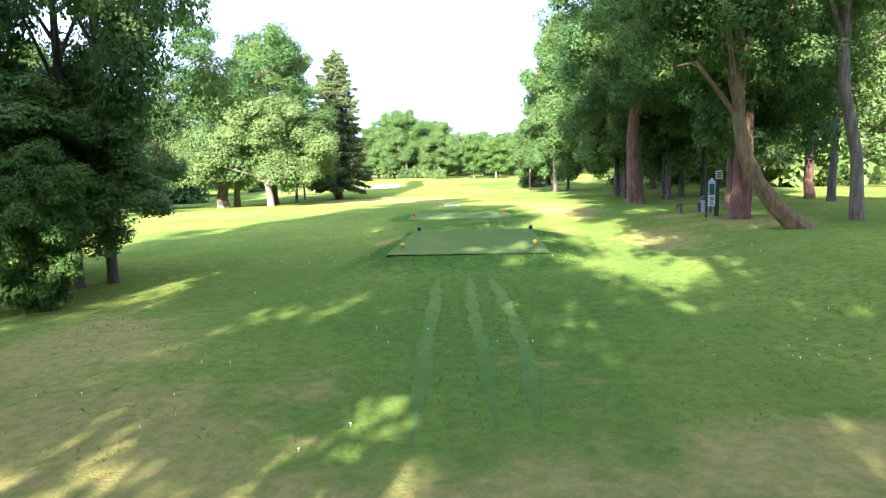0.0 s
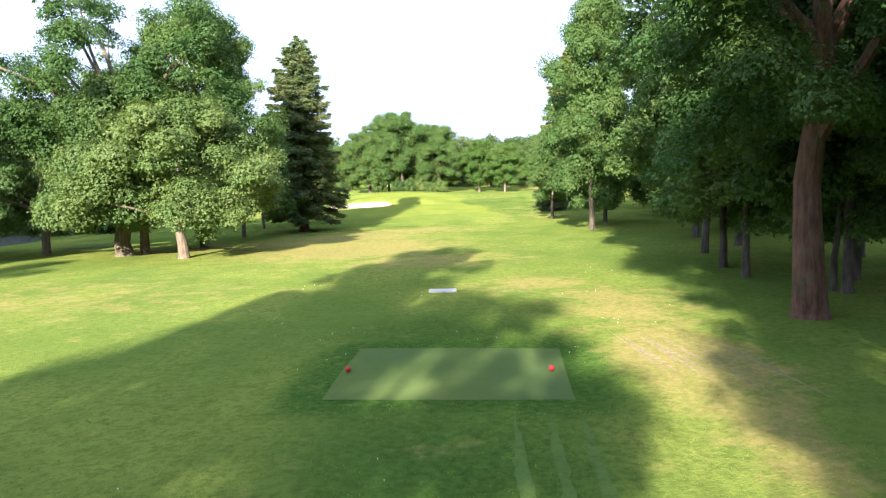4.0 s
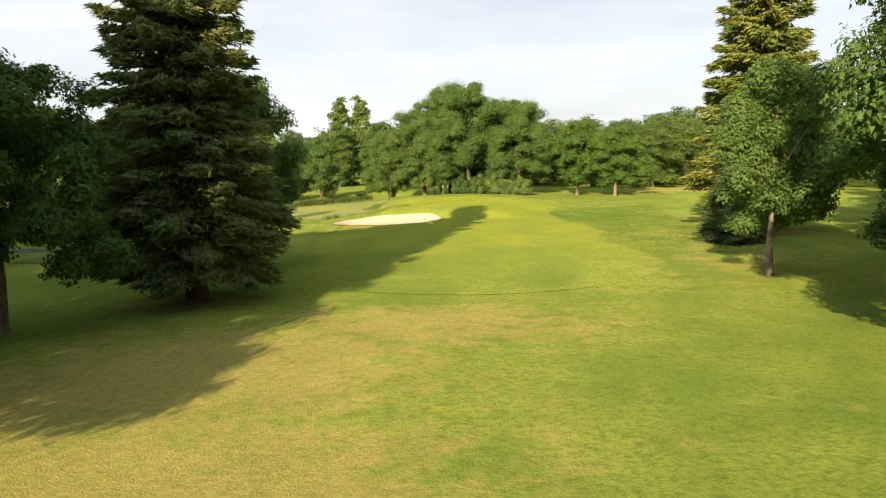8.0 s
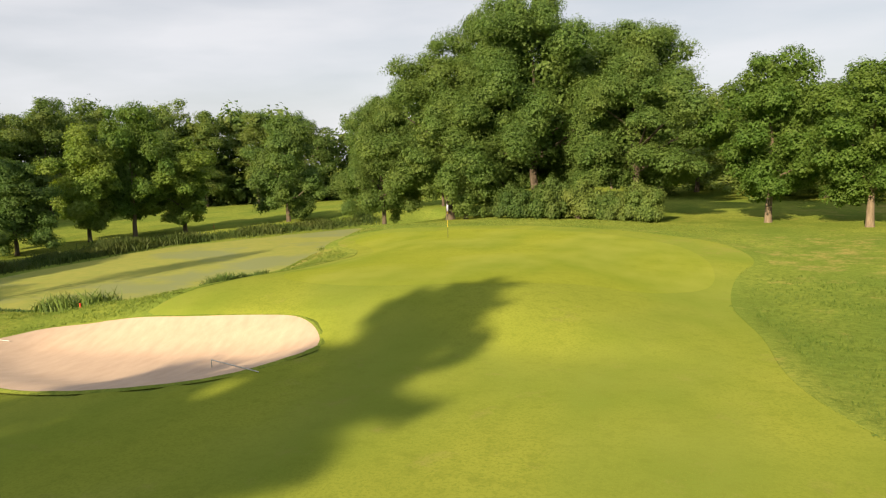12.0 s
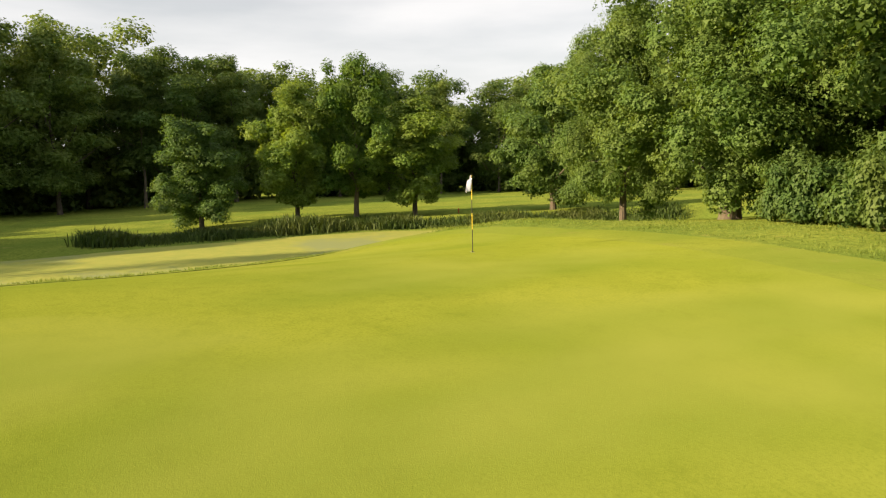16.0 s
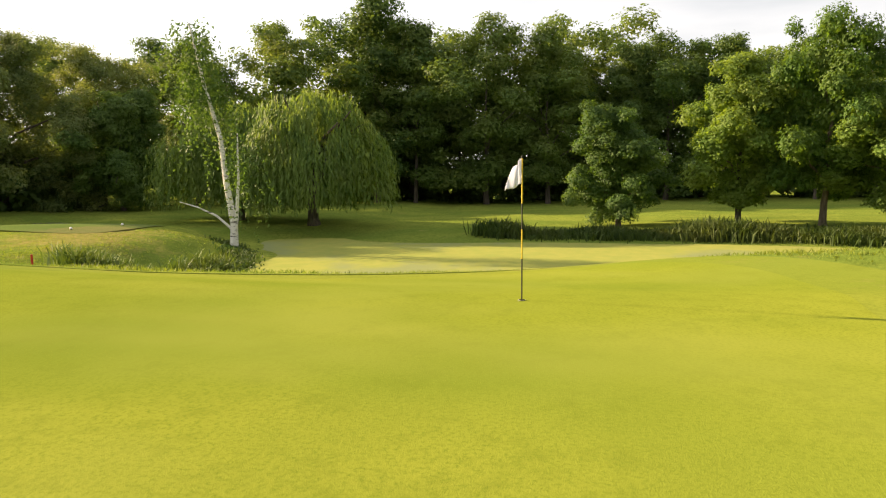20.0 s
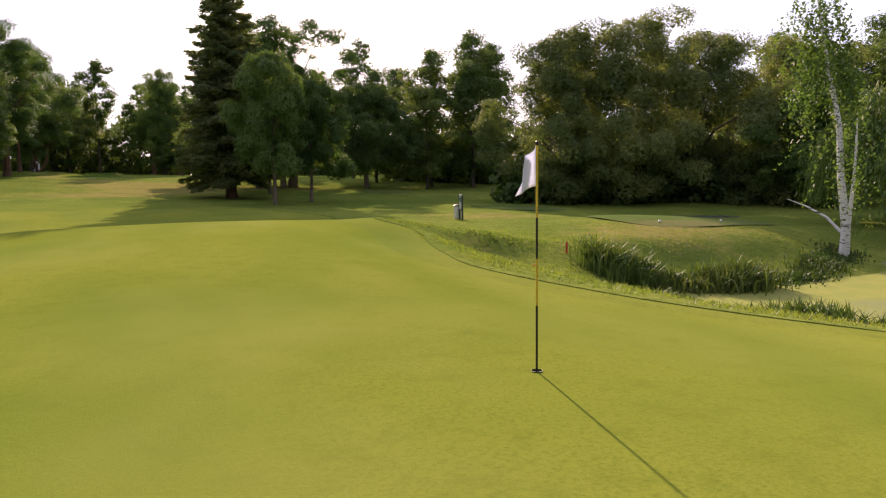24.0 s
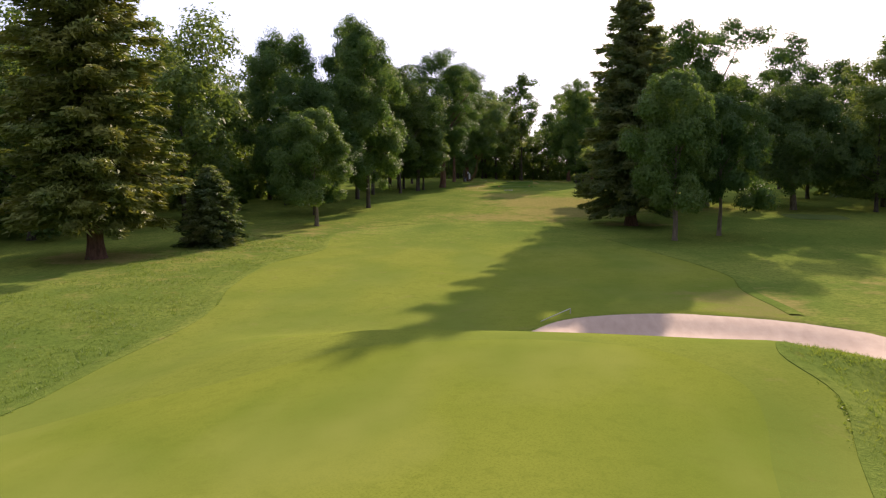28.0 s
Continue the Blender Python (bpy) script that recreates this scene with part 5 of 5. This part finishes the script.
def birch():
    """A slim double-stemmed birch with hanging twigs."""
    t = thing("birch_tree", -37.8, 162.6, label="slim white-barked birch with drooping twigs on the pond bank", category="tree")
    rng = np.random.default_rng(5)
    stems = [[(0, 0, -0.2), (0.0, 0.05, 1.2), (0.1, -0.25, 3.5), (0.0, -0.55, 6.0), (-0.2, -1.5, 9.0), (-0.2, -2.2, 12.2)], [(0.1, 0, -0.1), (0.1, 0.25, 1.6), (0.2, 0.5, 3.6), (0.3, 0.6, 6.2)], [(0, 0, 0.9), (0.1, -0.9, 1.7), (0.2, -2.0, 2.2), (0.3, -3.0, 2.5)]]
    for s, r in zip(stems, (0.24, 0.15, 0.08)):
        part("stem", tube(s, list(np.linspace(r, r * 0.2, len(s))), 9), M_BIRCH, t)
    pts, nor = [], []
    for _ in range(210):
        s = stems[0] if rng.random() < 0.9 else stems[1]
        f = rng.uniform(0.72, 1.0) * (len(s) - 1)
        i = min(int(f), len(s) - 2)
        p = np.array(s[i]) * (1 - f + i) + np.array(s[i + 1]) * (f - i)
        a, d = round(rng.random() * 7) * 0.9 + rng.normal() * 0.12, rng.uniform(0.7, 2.3)
        long = rng.uniform(1.2, 4.4)
        m = 18
        z = np.linspace(0.3, -long, m)
        pts.append(np.stack([p[0] + math.cos(a) * d * np.linspace(0.4, 1, m) + rng.normal(size=m) * 0.08, p[1] + math.sin(a) * d * np.linspace(0.4, 1, m) + rng.normal(size=m) * 0.08, p[2] + z], 1))
        nor.append(rng.normal(size=(m, 3)))
    part("crown", card_mesh("crown", cards(np.concatenate(pts), np.concatenate(nor), 0.20, 0.30, rng), M_OAK), M_OAK, t)


birch()


def bent_tree(x, y, line, radii, mat, centre, spread, label, n=44):
    """A tree with a crooked trunk of its own and a loose crown."""
    t = thing("crooked_tree", x, y, label=label, category="tree")
    part("trunk", tube(line, radii, 12), mat, t)
    rng = np.random.default_rng(9)
    c = np.array([centre]) + np.clip(rng.normal(size=(n, 3)), -1.6, 1.6) * spread
    for k in range(5):
        part("limb", tube([line[-3], tuple((np.array(line[-2]) + c[k]) / 2), tuple(c[k])], [radii[-2] * 0.6, radii[-2] * 0.4, 0.02], 6), mat, t)
    r = rng.uniform(0.8, 1.4, n)
    part("crown", card_mesh("crown", clumps(c, r, 420, 0.115, rng), M_OAK, inner(c, r, rng, 90, 0.19)), M_OAK, t)


bent_tree(12.4, 25.6, [(0.4, -0.1, -0.2), (0.0, 0.0, 0.1), (-0.6, 0.3, 0.75), (-1.15, 0.6, 1.6), (-1.5, 0.9, 2.6), (-1.65, 1.2, 3.9), (-1.5, 1.7, 6.2), (-1.3, 2.2, 9.5)], [0.40, 0.36, 0.31, 0.28, 0.26, 0.23, 0.18, 0.06], M_MOSSBARK, (-2.2, 0.8, 9.0), [3.1, 2.4, 2.1], "leaning tree with a mossy orange-brown trunk")
bent_tree(15.6, 27.5, [(0.05, 0, -0.25), (0, 0, 0.2), (-0.05, 0, 1.2), (-0.12, 0, 2.4), (-0.40, 0, 3.6), (-0.70, 0, 4.8), (-0.78, 0, 6.5), (-0.70, 0, 9.0), (-0.4, 0, 12.5)], [0.34, 0.28, 0.24, 0.22, 0.22, 0.21, 0.19, 0.16, 0.07], M_PALEBARK, (-0.8, -1.5, 13.0), [3.0, 2.6, 2.6], "tall tree with a pale crooked trunk")

for proto in P.values():
    for o in (*proto.children_recursive, proto):
        bpy.data.objects.remove(o)


# ---------------------------------------------------------------- reeds and bank plants
def reeds(name, line, count, height, spread, label, seed, mat=None):
    """Long grass and reed blades along a line."""
    rng = np.random.default_rng(seed)
    line = np.array(line, float)
    seg = np.linalg.norm(np.diff(line, axis=0), axis=1)
    cum = np.r_[0, np.cumsum(seg)]
    s = rng.random(count) * cum[-1]
    s = (s + 0.28 * np.sin(s * 2.1)) % cum[-1]
    x = np.interp(s, cum, line[:, 0]) + rng.normal(size=count) * spread
    y = np.interp(s, cum, line[:, 1]) + rng.normal(size=count) * spread
    z = np.maximum(ground(x, y), POND_LEVEL - 0.1) - 0.03
    tall = height * rng.uniform(0.5, 1.15, count) * (0.70 + 0.25 * np.sin(s * 0.9 + seed) + 0.20 * np.sin(s * 0.37 + 2 * seed))
    a = rng.random(count) * 6.283
    w = 0.022 + 0.016 * rng.random(count)
    bend = rng.normal(size=(count, 2)) * 0.28
    base = np.stack([x, y, z], 1)
    side = np.stack([np.cos(a) * w, np.sin(a) * w, 0 * a], 1)
    mid = base + np.stack([bend[:, 0] * tall * 0.35, bend[:, 1] * tall * 0.35, tall * 0.6], 1)
    tip = base + np.stack([bend[:, 0] * tall * 1.2, bend[:, 1] * tall * 1.2, tall * (1 - 0.3 * np.abs(bend).sum(1))], 1)
    v = np.stack([base - side, base + side, mid + side * 1.1, tip, mid - side * 1.1], 1).reshape(-1, 3)
    k = np.arange(count) * 5
    f = np.concatenate([np.stack([k, k + 1, k + 2, k + 4], 1)])
    tri = np.stack([k + 4, k + 2, k + 3], 1)
    me = mesh_of(name, v, [tuple(q) for q in f] + [tuple(q) for q in tri], mat or M_REED)
    return tagged(new(name, me), label, "reeds", kind="stuff")


reeds("reeds_far_bank", [(-46.3, 175.5), (-46.0, 179), (-45.8, 187), (-45.0, 194.5), (-42.6, 198.5)], 13000, 1.05, 0.6, "tall dark green reeds along the far pond bank", 1, M_RUSH)
reeds("reeds_far_corner", [(-42.4, 199.0), (-41.4, 200.5), (-37.2, 207.5), (-31.5, 215.5)], 6000, 0.7, 0.6, "low dark rushes at the far corner of the pond", 9, M_RUSH)
reeds("reeds_near_bank", [(-23.8, 163.8), (-25.4, 165.0), (-27.0, 165.9), (-28.6, 166.3)], 9000, 1.75, 0.5, "dense reeds and long grass at the pond corner", 2)
reeds("reeds_green_bank", [(-22.4, 168.6), (-23.0, 170.4), (-23.7, 172.0), (-23.9, 173.6), (-23.8, 175.6), (-24.1, 178.5)], 3000, 0.95, 0.22, "sparse reeds at the water edge below the green", 3)
reeds("reeds_birch_bank", [(-29.8, 166.4), (-32.0, 165.6), (-34.0, 164.6), (-36.0, 163.8), (-38.8, 161.8)], 2600, 0.42, 0.45, "rough grass at the foot of the birch", 4)
reeds("reeds_north", [(-22.5, 208.5), (-25.5, 200.5), (-25.8, 192.0)], 2200, 0.6, 0.6, "long grass on the pond bank behind the green", 5)


edge = [p for p in FAIRWAY if not (-21 < p[0] < -8.5 and 151 < p[1] < 160) and not p[1] < 131 and not (p[0] < -14 and 172 < p[1] < 186)]
breaks = [i + 1 for i in range(len(edge) - 1) if np.linalg.norm(edge[i + 1] - edge[i]) > 4] + [len(edge)]
begin = 0
for k, stop in enumerate(breaks):
    run = np.array(edge[begin:stop])
    long = np.linalg.norm(np.diff(run, axis=0), axis=1).sum() if len(run) > 1 else 0
    if long > 6:
        reeds("rough_edge", run, int(200 * long), 0.085, 0.06, "longer grass along the mown fairway edge", 20 + k, M_TUFT)
    begin = stop


def collar():
    """The step where the long rough meets the mown fairway."""
    n = len(FAIRWAY)
    way = np.roll(FAIRWAY, -1, 0) - np.roll(FAIRWAY, 1, 0)
    out = np.stack([way[:, 1], -way[:, 0]], 1)
    out /= np.linalg.norm(out, axis=1, keepdims=True)
    out *= np.where(inside_by(FAIRWAY, FAIRWAY[:, 0] + out[:, 0] * 0.3, FAIRWAY[:, 1] + out[:, 1] * 0.3) > 0, -1, 1)[:, None]
    skip = (inside_by(BUNKER, FAIRWAY[:, 0], FAIRWAY[:, 1]) > -1.2) | (FAIRWAY[:, 1] < 112)
    verts, faces = [], []
    for off, h in ((-0.01, 0.0), (0.0, 0.048), (0.3, 0.05), (0.9, -0.03)):
        p = FAIRWAY + out * off
        low = 1 - 0.55 * ease(178, 182, FAIRWAY[:, 1])
        verts += [tuple(v) for v in np.c_[p, lie(p[:, 0], p[:, 1]) + np.where(h > 0, h * low, h)]]
    for i in range(n):
        j = (i + 1) % n
        if not (skip[i] or skip[j]):
            faces += [(k * n + i, k * n + j, k * n + n + j, k * n + n + i) for k in range(3)]
    return tagged(new("fairway_collar", mesh_of("fairway_collar", verts, faces, M_ROUGH, False)), "step of longer rough grass round the mown fairway", "fairway edge", kind="structure")


collar()
for k, line in enumerate((((-1.15, 31.55), (4.05, 31.3)), ((-1.5, 24.45), (3.5, 24.2)), ((-1.7, 48.9), (4.5, 48.5)), ((-2.1, 44.0), (4.2, 43.75)))):
    reeds("tee_edge", line, 700, 0.05, 0.10, "longer grass along the edge of a tee", 40 + k, M_TUFT)


def tufts(name, x0, x1, y0, y1, count, height, label, seed, mat, keep):
    """Tufts of longer grass over a stretch of rough: a few leaning blades each."""
    rng = np.random.default_rng(seed)
    x, y = rng.uniform(x0, x1, count), rng.uniform(y0, y1, count)
    thick = 0.5 + 0.5 * np.sin(x * 0.8 + 1.7 * np.sin(y * 0.45)) * np.sin(y * 0.9 + np.cos(x * 0.6))
    ok = keep(x, y) & (rng.random(count) < 0.3 + 0.7 * thick)
    x, y, thick = np.repeat(x[ok], 4), np.repeat(y[ok], 4), np.repeat(thick[ok], 4)
    m = len(x)
    x, y = x + rng.normal(size=m) * 0.05, y + rng.normal(size=m) * 0.05
    z = ground(x, y) + relief(x, y) - 0.01
    tall = height * rng.uniform(0.5, 1.2, m) * (0.6 + 0.6 * thick)
    a, lean = rng.random(m) * 6.283, rng.normal(size=(m, 2)) * 0.55
    w = 0.009 + 0.010 * rng.random(m)
    base = np.stack([x, y, z], 1)
    side = np.stack([np.cos(a) * w, np.sin(a) * w, 0 * a], 1)
    tip = base + np.stack([lean[:, 0] * tall, lean[:, 1] * tall, tall], 1)
    v = np.stack([base - side, base + side, tip], 1).reshape(-1, 3)
    return tagged(new(name, card_mesh(name, v, mat)), label, "long grass", kind="stuff")


def off_mown(x, y):
    return (inside_by(FAIRWAY, x, y) < -0.1) & (inside_by(BUNKER, x, y) < -0.3) & (inside_by(POND, x, y) < -0.3) & (inside_by(TEE_BACK, x, y) < -0.2) & (inside_by(TEE_FRONT, x, y) < -0.2) & (inside_by(TEE_SIDE, x, y) < -0.2)


tufts("long_grass_bank", -36, -17, 155, 169, 11000, 0.06, "long tussocky grass on the bank above the pond", 61, M_TUFT, off_mown)
tufts("long_grass_west", -25, -14, 157, 180, 9000, 0.11, "thick rough grass beside the putting green", 62, M_TUFT, off_mown)
tufts("long_grass_east", 3, 17, 124, 172, 17000, 0.10, "thick rough grass along the fairway", 63, M_TUFT, off_mown)
tufts("long_grass_mound", -27, 6, 182, 194, 9000, 0.10, "rough grass on the mound behind the green", 64, M_TUFT, off_mown)
def daisies():
    """Small white flower heads scattered in drifts over the lawn by the tees."""
    rng = np.random.default_rng(77)
    home = np.stack([rng.uniform(-7, 11, 60), rng.uniform(8, 66, 60)], 1)
    p = home[rng.integers(0, 60, 150)] + rng.normal(size=(150, 2)) * 0.6
    p = p[off_mown(p[:, 0], p[:, 1])]
    z = ground(p[:, 0], p[:, 1]) + relief(p[:, 0], p[:, 1])
    heads = [turned([(0.003, 0.0), (0.003, 0.040), (0.017, 0.044), (0.013, 0.050)], 6, (x, y, h)) for (x, y), h in zip(p, z)]
    return tagged(new("daisies", mesh_of("daisies", *join(*heads), M_WHITE)), "small white daisies in the grass", "flowers", kind="stuff")


daisies()
tufts("long_grass_tee", -8, 9, 9, 52, 8000, 0.045, "short tufted grass round the tees", 65, M_TUFT, off_mown)

# ---------------------------------------------------------------- golf furniture
def flag():
    t = thing("golf_flag", -11.7, 180.2, z=float(lie(np.array([-11.7]), np.array([180.2]))[0]) + 0.04, label="white flag on a yellow and black striped pin in the hole", category="flag")
    for k, (z0, z1) in enumerate(((0.0, 0.62), (0.62, 1.06), (1.06, 1.44), (1.44, 2.10))):
        part("pin_section", turned([(0.011, z0), (0.011, z1)], 10), M_BLACK if k % 2 == 0 else M_YELLOW, t, "black painted section" if k % 2 == 0 else "yellow painted section")
    part("pin_top", turned([(0.011, 2.10), (0.016, 2.11), (0.016, 2.13), (0.006, 2.14)], 10), M_BLACK, t)
    part("cup", turned([(0.054, 0.000), (0.054, 0.003), (0.0515, 0.003), (0.0515, 0.001)], 20), M_WHITE, t, "white hole cup rim")
    # no recess is cut: a black disc stands for the shaded inside
    part("hole", turned([(0.0515, 0.0005), (0.0515, 0.0035)], 20), M_HOLE_SHADE, t, "black disc standing for the shade in the hole")
    verts, faces, nu, nv = [], [], 12, 12
    for j in range(nv + 1):
        for i in range(nu + 1):
            u, v = i / nu, j / nv
            verts.append((-0.012 - 0.25 * u * (0.45 + 0.55 * v), 0.075 * math.sin(7 * u + 2 * v) * u**0.6, 2.10 - 0.37 * v - 0.13 * u * (1 - 0.2 * v) + 0.010 * math.sin(9 * u)))
    for j in range(nv):
        for i in range(nu):
            a = j * (nu + 1) + i
            faces.append((a, a + 1, a + nu + 2, a + nu + 1))
    cloth = part("flag_cloth", mesh_of("flag_cloth", verts, faces, M_CLOTH, True), M_CLOTH, t, "limp white cloth")
    cloth.rotation_euler = (0, 0, radians(118))
    solid = cloth.modifiers.new("thickness", "SOLIDIFY")
    solid.thickness = 0.004


flag()


def tee_markers(spots, mat, colour, size=0.085):
    for x, y in spots:
        t = thing("tee_marker", x, y, label=f"{colour} ball-shaped tee marker on the tee", category="tee marker", group=f"{colour} tee markers", z=ground_at(x, y) + 0.03)
        part("ball", turned([(size * math.sin(a), size + size * -math.cos(a)) for a in np.linspace(0.15, math.pi - 0.05, 9)], 14), mat, t)
        part("spike", turned([(0.012, -0.05), (0.012, 0.03)], 8), M_STEEL, t)


tee_markers([(-1.35, 25.4), (3.27, 25.55)], M_YELLOW, "yellow")
tee_markers([(-0.95, 30.9), (3.75, 30.7)], M_BLUE, "dark blue")
tee_markers([(-1.75, 46.3), (3.95, 46.1)], M_RED, "red")
tee_markers([(-35.2, 157.6), (-31.5, 157.4)], M_WHITE, "white", 0.07)


def sign_post():
    """The tee sign, its number plate post and a waste bin."""
    s = thing("tee_sign", 11.7, 31.7, turn=12, label="narrow pointed white course sign on dark posts", category="sign")
    for x in (-0.22, 0.22):
        part("post", box(x - 0.04, x + 0.04, -0.04, 0.04, -0.2, 1.55), M_DKGREEN, s)
    bm = bmesh.new()
    pts = [(-0.17, 0.45), (0.17, 0.45), (0.17, 1.52), (0.0, 1.68), (-0.17, 1.52)]
    f = bm.faces.new([bm.verts.new((x, -0.05, z)) for x, z in pts])
    ext = bmesh.ops.extrude_face_region(bm, geom=[f])
    bmesh.ops.translate(bm, vec=(0, 0.05, 0), verts=[v for v in ext["geom"] if isinstance(v, bmesh.types.BMVert)])
    bmesh.ops.recalc_face_normals(bm, faces=bm.faces)
    board = part("board", bm, M_WHITE, s, "white board")
    part("map_panel", box(-0.12, 0.12, -0.062, -0.051, 0.95, 1.42, 0.003), M_LABEL, board, "green printed panel")
    for k in range(4):
        part("text_bar", box(-0.1, 0.1 - 0.03 * (k % 2), -0.062, -0.051, 0.55 + k * 0.09, 0.585 + k * 0.09, 0.002), M_BLACK, board)
    n = thing("distance_plate", 12.02, 31.75, label="small white plate on a dark post", category="sign")
    part("post", box(-0.035, 0.035, -0.035, 0.035, -0.2, 1.7), M_DKGREEN, n)
    plate = part("plate", box(-0.15, 0.15, -0.065, -0.037, 1.62, 1.98), M_WHITE, n)
    for k in range(3):
        part("text_bar", box(-0.10, 0.10, -0.074, -0.066, 1.68 + k * 0.09, 1.73 + k * 0.09, 0.002), M_BLACK, plate)
    b = thing("waste_bin", 12.25, 33.8, label="grey litter bin with a dark blue lid", category="bin")
    part("body", turned([(0.17, 0.02), (0.19, 0.1), (0.21, 0.62), (0.21, 0.66)], 18), M_GREYP, b)
    part("lid", turned([(0.23, 0.62), (0.235, 0.70), (0.19, 0.80), (0.05, 0.84)], 18), M_BLUE, b)
    part("post", box(0.19, 0.26, -0.04, 0.04, -0.1, 0.75), M_DKGREEN, b)
    bench = thing("bench", 11.9, 34.9, turn=12, label="low weathered bench on bare soil", category="bench")
    for k in range(3):
        part("slat", box(-0.75, 0.75, -0.2 + k * 0.14, -0.08 + k * 0.14, 0.40, 0.44), M_WOODP, bench)
    for x in (-0.55, 0.55):
        part("leg", box(x - 0.05, x + 0.05, -0.18, 0.18, -0.1, 0.40), M_WOODP, bench)


sign_post()


def ball_washer():
    """The board and bin beside the lower tee."""
    s = thing("tee_board", -25.7, 146.1, turn=82, label="dark framed tee board with a round green emblem", category="sign")
    for x in (-0.32, 0.32):
        part("post", box(x - 0.05, x + 0.05, -0.05, 0.05, -0.2, 1.45), M_DKGREEN, s)
    board = part("board", box(-0.29, 0.29, -0.03, 0.03, 0.62, 1.50), M_PALE, s, "pale grey-green board")
    part("emblem", turned([(0.17, 0), (0.17, 0.012)], 20), M_LABEL, board, "green disc").matrix_basis = pose(0, -0.031, 1.2, 90)
    part("emblem", turned([(0.17, 0), (0.17, 0.012)], 20), M_LABEL, board, "green disc").matrix_basis = pose(0, 0.031, 1.2, -90)
    part("shelf", box(-0.29, 0.29, -0.14, 0.02, 0.52, 0.58), M_WOODP, s)
    b = thing("waste_bin", -25.75, 145.45, label="pale grey litter bin beside the board", category="bin")
    part("body", turned([(0.20, 0.02), (0.22, 0.1), (0.25, 0.72), (0.26, 0.78)], 18), M_PALE, b)
    part("lid", turned([(0.27, 0.76), (0.27, 0.80), (0.16, 0.86)], 18), M_BLACK, b)


ball_washer()


def stakes():
    for x, y in ((-19.4, 166.4), (-23.2, 162.2), (-45.6, 204.5)):
        t = thing("hazard_stake", x, y, label="short red wooden hazard stake", category="stake", group="red hazard stakes")
        part("stake", box(-0.03, 0.03, -0.03, 0.03, -0.15, 0.42, 0.006), M_RED, t)
    r = thing("bunker_rake", -9.3, 153.9, z=ground_at(-9.0, 153.0) + 0.02, turn=200, label="long-handled rake propped at the bunker edge", category="rake")
    part("handle", tube([(0, 0, 0.03), (0.6, 0.05, 0.24), (1.2, 0.1, 0.45)], [0.016, 0.016, 0.016], 8), M_STEEL, r)
    part("head", box(1.19, 1.215, 0.08, 0.12, 0.24, 0.46, 0.006), M_GREYP, r)
    rod = thing("bent_rod", -20.6, 156.3, z=float(lie(np.array([-21.2]), np.array([157.0]))[0]), turn=196, label="thin bent metal rod propped on the bunker rim", category="rod")
    part("shaft", tube([(0, 0, 0.02), (0.7, 0.1, 0.17), (1.35, 0.2, 0.26)], [0.013, 0.013, 0.013], 8), M_STEEL, rod)
    part("hook", tube([(1.35, 0.2, 0.26), (1.37, 0.2, 0.16), (1.37, 0.2, 0.02)], [0.013, 0.013, 0.013], 8), M_STEEL, rod)
    slab = thing("distance_slab", 0.85, 59.8, label="pale rectangular concrete plate set in the grass", category="plate")
    part("slab", box(-0.65, 0.65, -0.32, 0.32, -0.05, 0.06, 0.02), M_CONC, slab)


stakes()
